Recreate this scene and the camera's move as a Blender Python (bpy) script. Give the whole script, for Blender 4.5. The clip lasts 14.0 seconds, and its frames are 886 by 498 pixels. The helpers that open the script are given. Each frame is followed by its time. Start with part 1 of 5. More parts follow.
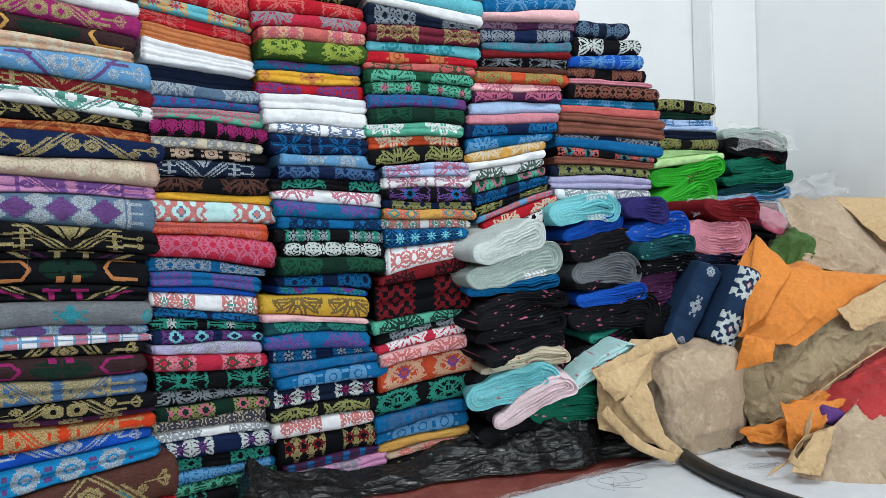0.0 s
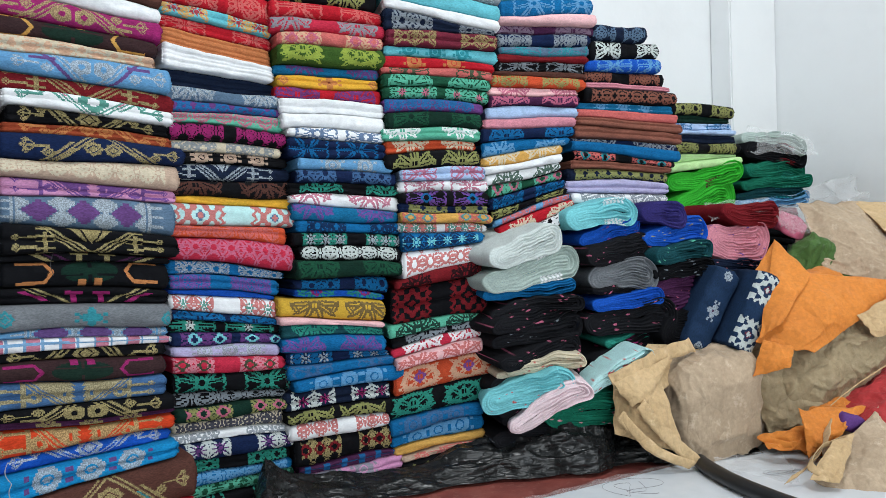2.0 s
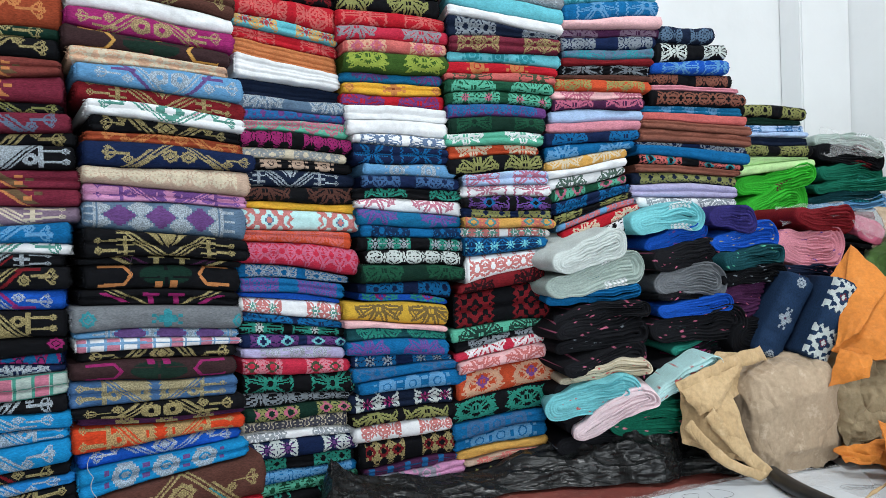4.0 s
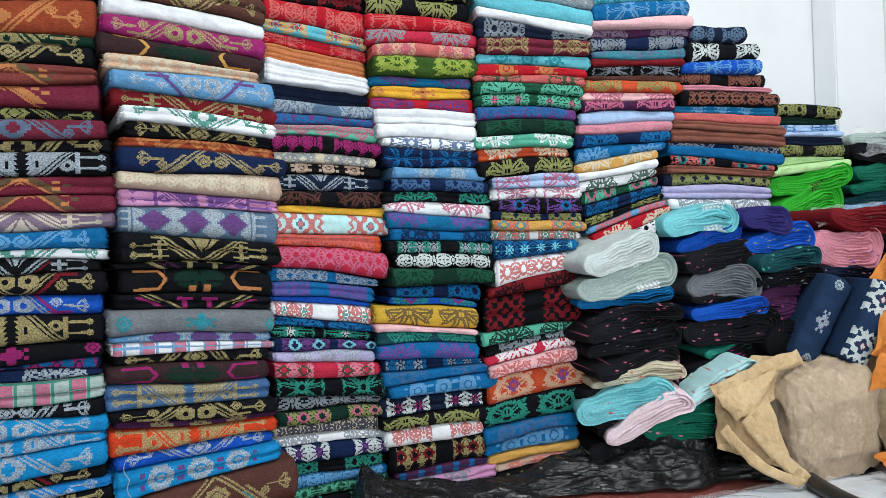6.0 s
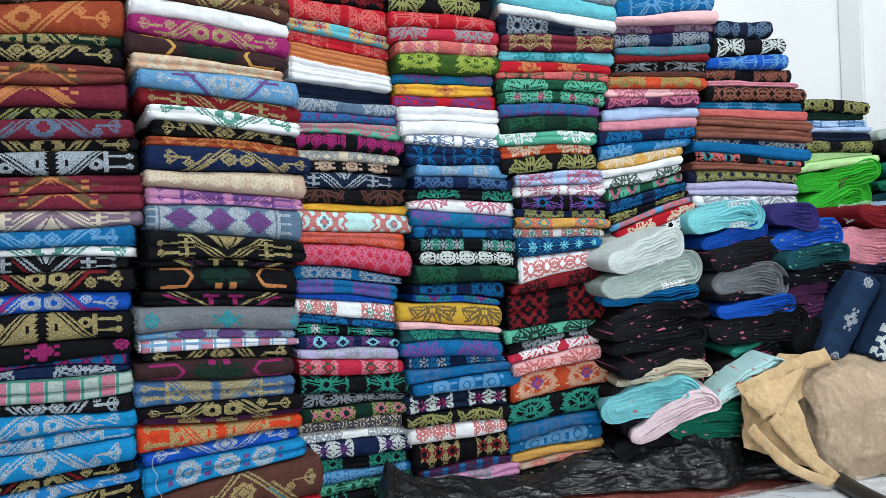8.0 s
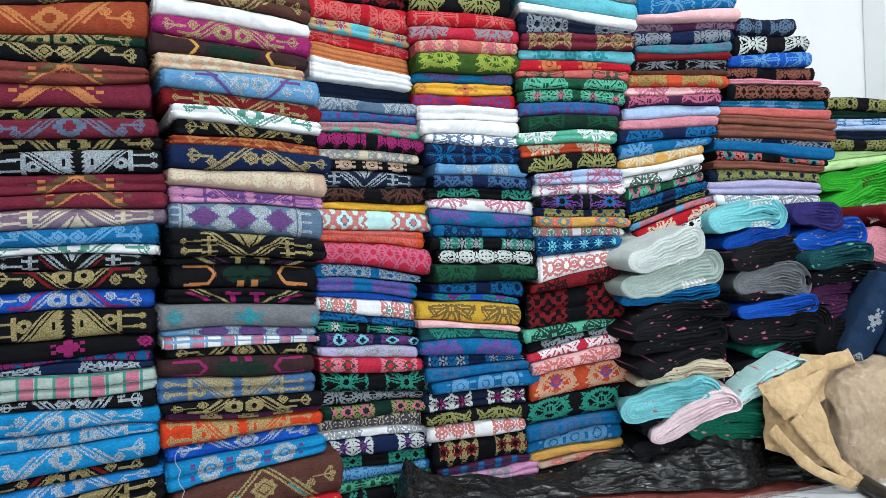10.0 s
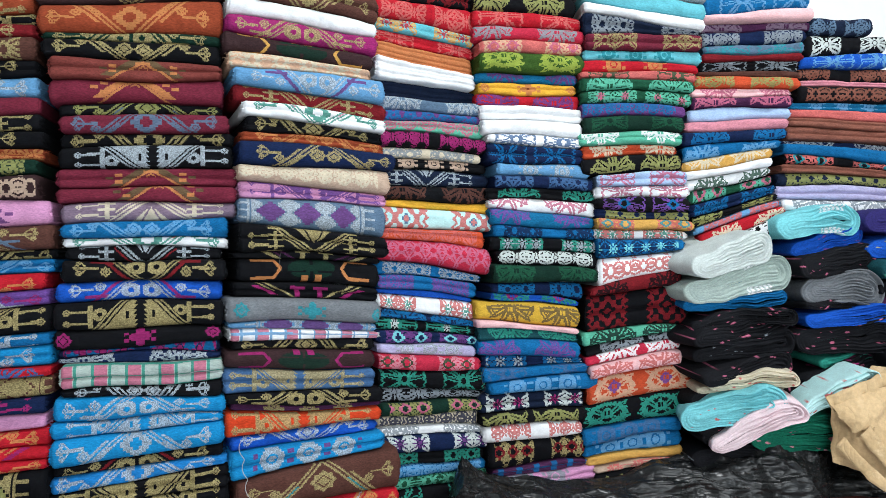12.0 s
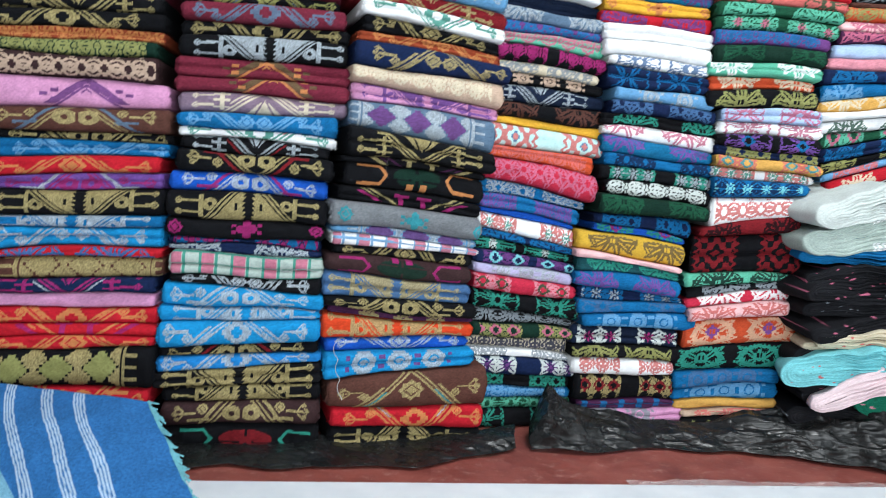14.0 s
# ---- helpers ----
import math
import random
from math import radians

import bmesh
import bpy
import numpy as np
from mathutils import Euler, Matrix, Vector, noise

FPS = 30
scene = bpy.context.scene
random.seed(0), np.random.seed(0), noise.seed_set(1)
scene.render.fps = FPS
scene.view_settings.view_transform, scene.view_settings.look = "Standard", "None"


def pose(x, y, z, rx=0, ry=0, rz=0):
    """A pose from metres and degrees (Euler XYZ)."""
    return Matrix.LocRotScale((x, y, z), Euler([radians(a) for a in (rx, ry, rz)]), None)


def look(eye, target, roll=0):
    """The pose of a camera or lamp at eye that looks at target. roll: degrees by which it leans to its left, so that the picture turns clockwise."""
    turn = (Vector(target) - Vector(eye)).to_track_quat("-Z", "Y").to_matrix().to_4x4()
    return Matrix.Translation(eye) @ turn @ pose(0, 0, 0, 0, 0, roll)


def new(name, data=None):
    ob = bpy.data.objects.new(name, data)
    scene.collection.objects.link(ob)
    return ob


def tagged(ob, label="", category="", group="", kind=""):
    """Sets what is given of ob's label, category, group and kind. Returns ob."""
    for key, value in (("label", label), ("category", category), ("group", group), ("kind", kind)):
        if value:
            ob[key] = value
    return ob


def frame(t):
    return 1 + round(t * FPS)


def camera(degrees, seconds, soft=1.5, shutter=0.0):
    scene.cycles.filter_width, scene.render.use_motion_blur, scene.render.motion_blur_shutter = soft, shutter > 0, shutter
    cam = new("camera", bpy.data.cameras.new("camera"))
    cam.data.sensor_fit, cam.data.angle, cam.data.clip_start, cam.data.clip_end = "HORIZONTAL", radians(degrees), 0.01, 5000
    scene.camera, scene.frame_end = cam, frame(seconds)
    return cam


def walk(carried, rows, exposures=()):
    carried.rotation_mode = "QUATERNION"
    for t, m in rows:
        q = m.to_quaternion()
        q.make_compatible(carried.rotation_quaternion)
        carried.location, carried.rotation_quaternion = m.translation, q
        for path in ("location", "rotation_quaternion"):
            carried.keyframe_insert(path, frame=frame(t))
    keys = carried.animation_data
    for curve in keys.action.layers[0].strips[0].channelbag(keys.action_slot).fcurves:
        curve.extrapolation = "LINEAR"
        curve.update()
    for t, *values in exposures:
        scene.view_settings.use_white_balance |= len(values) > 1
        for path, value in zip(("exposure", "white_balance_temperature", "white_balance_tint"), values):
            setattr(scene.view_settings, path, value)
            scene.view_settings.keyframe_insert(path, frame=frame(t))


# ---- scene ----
cam = camera(63.4, 14.0, soft=0.5, shutter=0.22)
PATH = [
    (0, (-0.026, -0.756, 0.604), (0.269, 1.222, 0.573), -1.9),
    (0.5, (-0.028, -0.758, 0.604), (0.259, 1.221, 0.575), -1.8),
    (1, (-0.026, -0.759, 0.606), (0.255, 1.221, 0.578), -1.8),
    (1.5, (-0.028, -0.76, 0.605), (0.243, 1.221, 0.582), -1.8),
    (2, (-0.028, -0.761, 0.608), (0.224, 1.223, 0.585), -1.7),
    (2.5, (-0.039, -0.764, 0.602), (0.159, 1.226, 0.589), -1.6),
    (3, (-0.047, -0.762, 0.601), (0.114, 1.232, 0.593), -1.6),
    (3.5, (-0.046, -0.763, 0.603), (0.08, 1.233, 0.599), -1.6),
    (6, (-0.062, -0.756, 0.603), (-0.03, 1.244, 0.615), -1.9),
    (6.5, (-0.066, -0.754, 0.601), (-0.054, 1.246, 0.614), -1.9),
    (7, (-0.07, -0.756, 0.6), (-0.071, 1.244, 0.615), -1.9),
    (7.5, (-0.072, -0.756, 0.599), (-0.083, 1.244, 0.613), -2.0),
    (8, (-0.076, -0.755, 0.599), (-0.093, 1.245, 0.611), -2.0),
    (10.5, (-0.085, -0.759, 0.598), (-0.166, 1.239, 0.609), -1.7),
    (11, (-0.091, -0.759, 0.597), (-0.194, 1.238, 0.611), -1.5),
    (11.5, (-0.1, -0.762, 0.593), (-0.246, 1.233, 0.611), -1.2),
    (12, (-0.112, -0.763, 0.591), (-0.308, 1.227, 0.612), -0.6),
    (12.5, (-0.124, -0.762, 0.594), (-0.366, 1.223, 0.607), 0.1),
    (13, (-0.133, -0.759, 0.584), (-0.408, 1.221, 0.598), 0.6),
    (13.5, (-0.14, -0.752, 0.588), (-0.441, 1.225, 0.561), 1.5),
    (14, (-0.181, -0.733, 0.566), (-0.571, 1.22, 0.38), 4.7),
]
walk(cam, [(t, look(eye, target, roll)) for t, eye, target, roll in PATH],
     exposures=[(0.0, -0.08), (3.5, -0.01), (8.0, 0.10), (12.0, 0.28), (13.5, 0.44), (14.0, 0.48)])


# ---- world and light ----
world = bpy.data.worlds.new("world")
scene.world = world
world.use_nodes = True
sky = world.node_tree.nodes.new("ShaderNodeTexSky")
sky.sky_type, sky.sun_disc = "NISHITA", False
sky.sun_elevation, sky.sun_rotation = radians(45), radians(200)
world.node_tree.links.new(sky.outputs[0], world.node_tree.nodes["Background"].inputs[0])
world.node_tree.nodes["Background"].inputs[1].default_value = 0.08


def area_lamp(name, eye, target, sx, sy, watts, colour):
    data = bpy.data.lights.new(name, "AREA")
    data.shape, data.size, data.size_y, data.energy, data.color = "RECTANGLE", sx, sy, watts, colour
    ob = new(name, data)
    ob.matrix_world = look(eye, target)
    return ob


# two area lamps added for brightness, no source seen: one in front, one overhead
area_lamp("front_fill_lamp", (0.95, -2.60, 1.20), (0.3, 1.0, 0.7), 2.2, 2.0, 70, (0.912, 0.972, 1.0))
area_lamp("overhead_fill_lamp", (0.75, -0.25, 3.33), (0.8, 0.3, 0.0), 1.3, 0.25, 52, (0.93, 0.977, 1.0))

# ---- materials ----
COLOURS = {
    "black": (0.0045, 0.005, 0.007), "dkbrown": (0.045, 0.022, 0.024), "brown": (0.105, 0.042, 0.032), "rust": (0.33, 0.062, 0.026),
    "terra": (0.22, 0.05, 0.042), "copper": (0.62, 0.22, 0.085), "maroon": (0.185, 0.022, 0.045), "dkred": (0.20, 0.012, 0.018),
    "red": (0.53, 0.014, 0.028), "crimson": (0.58, 0.030, 0.070), "redorange": (0.66, 0.060, 0.018), "orangered": (0.62, 0.085, 0.032),
    "coral": (0.64, 0.15, 0.14), "orange": (0.6, 0.24, 0.085), "amber": (0.72, 0.40, 0.10), "yellow": (0.78, 0.42, 0.045),
    "gold": (0.43, 0.355, 0.165), "olive": (0.3, 0.31, 0.11), "lime": (0.045, 0.5, 0.04), "palelime": (0.50, 0.76, 0.35),
    "green": (0.012, 0.085, 0.045), "dkgreen": (0.006, 0.030, 0.020), "seagreen": (0.03, 0.29, 0.22), "dkseagreen": (0.008, 0.155, 0.095),
    "mint": (0.12, 0.5, 0.35), "teal": (0.020, 0.28, 0.34), "dkteal": (0.010, 0.070, 0.085), "tealblue": (0.008, 0.15, 0.32),
    "aqua": (0.22, 0.66, 0.72), "paleaqua": (0.50, 0.77, 0.77), "cyan": (0.15, 0.56, 0.66), "skyblue": (0.01, 0.27, 0.6),
    "ltblue": (0.14, 0.36, 0.63), "azure": (0.015, 0.22, 0.60), "blue": (0.006, 0.145, 0.37), "royal": (0.010, 0.095, 0.52),
    "steel": (0.060, 0.145, 0.31), "slate": (0.115, 0.19, 0.29), "navy": (0.007, 0.018, 0.068), "dknavy": (0.008, 0.016, 0.042),
    "indigo": (0.034, 0.028, 0.155), "violet": (0.17, 0.075, 0.33), "purple": (0.15, 0.05, 0.21), "plum": (0.075, 0.020, 0.070),
    "magenta": (0.34, 0.022, 0.15), "mauve": (0.24, 0.17, 0.24), "lavender": (0.50, 0.47, 0.72), "pink": (0.72, 0.33, 0.57),
    "rosepink": (0.72, 0.28, 0.35), "lightpink": (0.84, 0.50, 0.52), "palepink": (0.83, 0.66, 0.70), "rose": (0.58, 0.15, 0.25),
    "peach": (0.74, 0.46, 0.31), "tan": (0.58, 0.42, 0.32), "cream": (0.72, 0.64, 0.48), "white": (0.82, 0.84, 0.86),
    "silver": (0.44, 0.51, 0.59), "grey": (0.27, 0.31, 0.35), "midgrey": (0.19, 0.205, 0.225), "palegrey": (0.66, 0.73, 0.71),
    "palegreen": (0.44, 0.54, 0.50), "paleblue": (0.40, 0.55, 0.80),
    "char": (0.0105, 0.011, 0.014), "petrol": (0.016, 0.040, 0.095), "moss": (0.045, 0.105, 0.018), "leafgreen": (0.33, 0.42, 0.07), "mustard": (0.68, 0.42, 0.05), "umber": (0.14, 0.10, 0.05), "sienna": (0.27, 0.10, 0.07),
}
for key in COLOURS:
    COLOURS[key] = tuple(v * 0.80 if max(COLOURS[key]) < 0.75 else v * 0.92 for v in COLOURS[key])
WORDS = {
    "char": "charcoal black", "petrol": "petrol blue",
    "dkbrown": "dark brown", "dkred": "dark red", "redorange": "orange-red", "orangered": "orange-red", "palelime": "pale lime", "lime": "bright green",
    "dkgreen": "dark green", "seagreen": "sea green", "dkseagreen": "deep sea green", "dkteal": "dark teal", "tealblue": "teal blue",
    "paleaqua": "pale aqua", "skyblue": "sky blue", "ltblue": "light blue", "royal": "royal blue", "dknavy": "dark navy", "rosepink": "rose pink",
    "lightpink": "light pink", "palepink": "pale pink", "midgrey": "grey", "palegrey": "pale grey", "palegreen": "grey-green", "paleblue": "pale blue",
    "terra": "terracotta", "moss": "moss green", "leafgreen": "leaf green", "steel": "steel blue", "slate": "slate blue", "azure": "azure blue",
}


def word(c):
    return WORDS.get(c, c)


class Nodes:
    """Short hand for building a node material."""

    def __init__(self, name):
        self.mat = bpy.data.materials.new(name)
        self.mat.use_nodes = True
        self.tree = self.mat.node_tree
        self.bsdf = self.tree.nodes["Principled BSDF"]
        self.pos = self.add("ShaderNodeTexCoord").outputs["Object"]

    def add(self, kind):
        return self.tree.nodes.new(kind)

    def link(self, a, b):
        self.tree.links.new(a, b)

    def noise(self, scale, detail=3.0, rough=0.6, stretch=None):
        n = self.add("ShaderNodeTexNoise")
        n.inputs["Scale"].default_value, n.inputs["Detail"].default_value, n.inputs["Roughness"].default_value = scale, detail, rough
        src = self.pos
        if stretch:
            m = self.add("ShaderNodeMapping")
            m.inputs["Scale"].default_value = stretch
            self.link(src, m.inputs[0])
            src = m.outputs[0]
        self.link(src, n.inputs["Vector"])
        return n.outputs["Fac"]

    def facets(self, scale, stretch=(1, 1, 1)):
        """Crumpled folds: distances to scattered points, their borders bent by noise."""
        m = self.add("ShaderNodeMapping")
        m.inputs["Scale"].default_value = stretch
        warp = self.add("ShaderNodeTexNoise")
        warp.inputs["Scale"].default_value = scale * 0.6
        self.link(self.pos, warp.inputs["Vector"])
        mixed = self.add("ShaderNodeMix")
        mixed.data_type = "VECTOR"
        mixed.inputs[0].default_value = 0.10
        self.link(self.pos, mixed.inputs[4])
        self.link(warp.outputs["Color"], mixed.inputs[5])
        self.link(mixed.outputs[1], m.inputs[0])
        v = self.add("ShaderNodeTexVoronoi")
        v.inputs["Scale"].default_value = scale
        self.link(m.outputs[0], v.inputs["Vector"])
        return v.outputs["Distance"]

    def math(self, op, a, b):
        n = self.add("ShaderNodeMath")
        n.operation = op
        for i, v in enumerate((a, b)):
            if isinstance(v, (int, float)):
                n.inputs[i].default_value = v
            else:
                self.link(v, n.inputs[i])
        return n.outputs[0]

    def ramp(self, fac, stops):
        n = self.add("ShaderNodeValToRGB")
        while len(n.color_ramp.elements) < len(stops):
            n.color_ramp.elements.new(0.5)
        for e, (p, c) in zip(n.color_ramp.elements, stops):
            e.position, e.color = p, (*c, 1)
        self.link(fac, n.inputs[0])
        return n.outputs[0]

    def mix(self, fac, a, b, kind="MIX"):
        n = self.add("ShaderNodeMix")
        n.data_type, n.blend_type = "RGBA", kind
        for key, v in ((0, fac), (6, a), (7, b)):
            if isinstance(v, (int, float)):
                n.inputs[key].default_value = v
            elif isinstance(v, tuple):
                n.inputs[key].default_value = (*v, 1)
            else:
                self.link(v, n.inputs[key])
        return n.outputs[2]

    def bump(self, height, strength, distance):
        n = self.add("ShaderNodeBump")
        n.inputs["Strength"].default_value, n.inputs["Distance"].default_value = strength, distance
        self.link(height, n.inputs["Height"])
        self.link(n.outputs[0], self.bsdf.inputs["Normal"])

    def base(self, socket):
        self.link(socket, self.bsdf.inputs["Base Color"])

    def rough(self, v):
        if isinstance(v, float):
            self.bsdf.inputs["Roughness"].default_value = v
        else:
            self.link(v, self.bsdf.inputs["Roughness"])


def cloth_material():
    """Hand-woven cloth: the dye attribute gives the woven pattern, its alpha the metal thread."""
    n = Nodes("woven_cloth")
    dye = n.add("ShaderNodeAttribute")
    dye.attribute_name = "dye"
    fade = n.ramp(n.noise(26, 4), [(0.3, (0.89, 0.89, 0.89)), (0.7, (1.07, 1.07, 1.07))])
    thread = n.ramp(n.noise(330, 3, 0.7, stretch=(0.5, 1, 1.5)), [(0.30, (0.62, 0.62, 0.62)), (0.70, (1.34, 1.34, 1.34))])
    col = n.mix(1.0, dye.outputs["Color"], fade, "MULTIPLY")
    grey = n.add("ShaderNodeRGBToBW")
    n.link(dye.outputs["Color"], grey.inputs[0])
    thread = n.mix(grey.outputs[0], thread, (1.0, 1.0, 1.0))
    col = n.mix(1.0, col, thread, "MULTIPLY")
    # metal thread's sparkle is painted: bright and dark specks in its colour
    painted_glint = n.ramp(n.noise(420, 2), [(0.43, (0.46, 0.45, 0.41)), (0.62, (1.45, 1.45, 1.40))])
    shiny = n.mix(1.0, dye.outputs["Color"], painted_glint, "MULTIPLY")
    n.base(n.mix(dye.outputs["Alpha"], col, shiny))
    n.rough(n.math("SUBTRACT", 0.86, n.math("MULTIPLY", dye.outputs["Alpha"], 0.34)))
    n.bsdf.inputs["Metallic"].default_value = 0.0
    n.bsdf.inputs["Specular IOR Level"].default_value = 0.12
    n.bsdf.inputs["Sheen Weight"].default_value = 0.0
    n.bsdf.inputs["Sheen Roughness"].default_value = 0.6
    weave = n.math("ADD", n.math("MULTIPLY", n.noise(640, 2), 0.5), n.math("MULTIPLY", n.noise(70, 4, 0.65, stretch=(0.5, 1, 1)), 1.2))
    n.bump(n.math("ADD", weave, n.math("MULTIPLY", dye.outputs["Alpha"], 0.8)), 0.55, 0.0012)
    return n.mat


def plaster_material(name, colour):
    n = Nodes(name)
    c = [tuple(v * k for v in colour) for k in (0.93, 1.0, 1.03)]
    n.base(n.ramp(n.noise(3.0, 5), [(0.25, c[0]), (0.5, c[1]), (0.8, c[2])]))
    n.rough(0.62)
    n.bump(n.noise(55, 4), 0.12, 0.004)
    return n.mat


def red_cement_material():
    n = Nodes("red_cement")
    big = n.ramp(n.noise(7, 6), [(0.3, (0.15, 0.034, 0.028)), (0.55, (0.25, 0.062, 0.048)), (0.75, (0.33, 0.105, 0.082))])
    worn = n.ramp(n.noise(40, 5, 0.7), [(0.54, (0, 0, 0)), (0.70, (1, 1, 1))])
    n.base(n.mix(n.math("MULTIPLY", worn, 0.5), big, (0.45, 0.25, 0.21)))
    n.rough(n.ramp(n.noise(20), [(0.3, (0.35,) * 3), (0.7, (0.65,) * 3)]))
    n.bump(n.noise(120, 4), 0.2, 0.002)
    return n.mat


def mat_vinyl_material():
    n = Nodes("white_vinyl")
    n.base(n.ramp(n.noise(9, 5), [(0.3, (0.60, 0.64, 0.68)), (0.7, (0.72, 0.75, 0.78))]))
    n.rough(0.42)
    n.bump(n.noise(14, 4), 0.12, 0.006)
    return n.mat


def nonwoven_material(name, light, dark, stain, crease=0.75):
    """Thin spun-bonded bag cloth with dimples, creases and blotches."""
    n = Nodes(name)
    body = n.ramp(n.noise(7, 6, 0.65), [(0.30, dark), (0.62, light)])
    blot = n.ramp(n.noise(24, 6, 0.75), [(0.57, (0, 0, 0)), (0.68, (1, 1, 1))])
    n.base(n.mix(n.math("MULTIPLY", blot, 0.8), n.mix(1.0, body, n.ramp(n.noise(95, 5, 0.7), [(0.3, (0.84, 0.83, 0.81)), (0.7, (1.12, 1.12, 1.12))]), "MULTIPLY"), stain))
    n.rough(0.75)
    n.bsdf.inputs["Sheen Weight"].default_value = 0.1
    big = n.math("ABSOLUTE", n.math("SUBTRACT", n.noise(6, 2, 0.5, stretch=(1.2, 1, 0.7)), 0.5), 0.0)
    small = n.math("ABSOLUTE", n.math("SUBTRACT", n.noise(17, 3, 0.55, stretch=(1.3, 1, 0.6)), 0.5), 0.0)
    h = n.math("ADD", n.math("MULTIPLY", n.math("POWER", big, 0.6), 1.3), n.math("MULTIPLY", n.math("POWER", small, 0.7), 0.55))
    h = n.math("ADD", h, n.math("MULTIPLY", n.noise(60, 3, 0.6), 0.10))
    n.bump(n.math("ADD", h, n.math("MULTIPLY", n.noise(500, 2), 0.02)), crease, 0.028)
    return n.mat


def black_plastic_material():
    n = Nodes("black_plastic_film")
    n.base(n.ramp(n.noise(12, 5), [(0.3, (0.007, 0.008, 0.008)), (0.7, (0.016, 0.017, 0.018))]))
    n.rough(n.ramp(n.noise(30, 4), [(0.3, (0.20,) * 3), (0.7, (0.32,) * 3)]))
    n.bsdf.inputs["Specular IOR Level"].default_value = 0.30
    long = n.math("ABSOLUTE", n.math("SUBTRACT", n.noise(16, 3, 0.6, stretch=(0.45, 1, 1)), 0.5), 0.0)
    fine = n.math("ABSOLUTE", n.math("SUBTRACT", n.noise(48, 3, 0.6, stretch=(0.4, 1, 1)), 0.5), 0.0)
    h = n.math("ADD", n.math("POWER", long, 0.6), n.math("MULTIPLY", n.math("POWER", fine, 0.8), 0.16))
    n.bump(h, 0.5, 0.016)
    return n.mat


def clear_film_material():
    n = Nodes("clear_plastic_film")
    n.base(n.ramp(n.noise(10), [(0.3, (0.9, 0.92, 0.94)), (0.7, (1, 1, 1))]))
    n.rough(0.14)
    n.bsdf.inputs["IOR"].default_value = 1.12
    n.bsdf.inputs["Alpha"].default_value = 0.20
    n.bsdf.inputs["Specular IOR Level"].default_value = 1.0
    n.bump(n.facets(30), 1.0, 0.02)
    return n.mat


def plain_material(name, colour, rough=0.6, grain=200.0):
    n = Nodes(name)
    n.base(n.ramp(n.noise(grain, 4), [(0.3, tuple(v * 0.8 for v in colour)), (0.7, tuple(v * 1.15 for v in colour))]))
    n.rough(rough)
    n.bump(n.noise(grain * 1.7, 3), 0.3, 0.001)
    return n.mat


CLOTH = cloth_material()
WALL = plaster_material("white_wall_paint", (0.78, 0.80, 0.81))
CEILING = plaster_material("white_ceiling_paint", (0.80, 0.80, 0.80))
# for unseen walls only: greyed to cut bounce and deepen the shade
SIDE = plaster_material("grey_low_bounce_wall", (0.36, 0.36, 0.36))
CEMENT = red_cement_material()
VINYL = mat_vinyl_material()
BEIGE = nonwoven_material("beige_nonwoven", (0.60, 0.42, 0.225), (0.49, 0.33, 0.165), (0.66, 0.49, 0.29), 0.5)
SACK = nonwoven_material("stained_beige_sack", (0.49, 0.37, 0.255), (0.385, 0.285, 0.19), (0.63, 0.51, 0.38), 0.42)
GREYSACK = nonwoven_material("greyish_beige_sack", (0.36, 0.275, 0.16), (0.26, 0.20, 0.115), (0.41, 0.325, 0.21), 0.7)
ORANGE = nonwoven_material("orange_nonwoven", (0.69, 0.225, 0.026), (0.58, 0.175, 0.018), (0.71, 0.25, 0.042), 0.3)
REDBAG = nonwoven_material("red_nonwoven", (0.46, 0.024, 0.026), (0.36, 0.015, 0.018), (0.50, 0.04, 0.04), 0.5)
GREENBAG = nonwoven_material("green_nonwoven", (0.060, 0.15, 0.022), (0.040, 0.10, 0.014), (0.07, 0.17, 0.03))
FILM_BLACK = black_plastic_material()
FILM_CLEAR = clear_film_material()
RUBBER = plain_material("black_rubber", (0.012, 0.013, 0.015), 0.42, 60)
THREAD = plain_material("grey_thread", (0.32, 0.33, 0.34), 0.8)
THREAD_DARK = plain_material("dark_thread", (0.03, 0.03, 0.035), 0.8)


# ---- building helpers ----
def mesh_object(name, verts, faces, material, parent=None, smooth=True):
    data = bpy.data.meshes.new(name)
    data.from_pydata(verts, [], faces)
    data.materials.append(material)
    if smooth:
        data.shade_smooth()
    data.update()
    ob = new(name, data)
    if parent:
        ob.parent = parent
    return ob


def part(name, bm, material, parent, label=""):
    data = bpy.data.meshes.new(name)
    bm.to_mesh(data)
    bm.free()
    data.materials.append(material)
    ob = new(name, data)
    ob.parent = parent
    if label:
        ob["label"] = label
    return ob


def box_bm(lo, hi, bevel=0.0):
    bm = bmesh.new()
    bmesh.ops.create_cube(bm, size=1.0)
    for v in bm.verts:
        v.co = Vector([lo[i] + (v.co[i] + 0.5) * (hi[i] - lo[i]) for i in range(3)])
    if bevel:
        bmesh.ops.bevel(bm, geom=bm.edges[:], offset=bevel, segments=2, affect="EDGES")
    return bm


def box(name, lo, hi, material, label, kind="structure", bevel=0.0, m=None):
    bm = box_bm(lo, hi, bevel)
    data = bpy.data.meshes.new(name)
    bm.to_mesh(data)
    bm.free()
    data.materials.append(material)
    ob = new(name, data)
    if m is not None:
        ob.matrix_world = m
    return tagged(ob, label, name.split("_")[0], kind=kind)


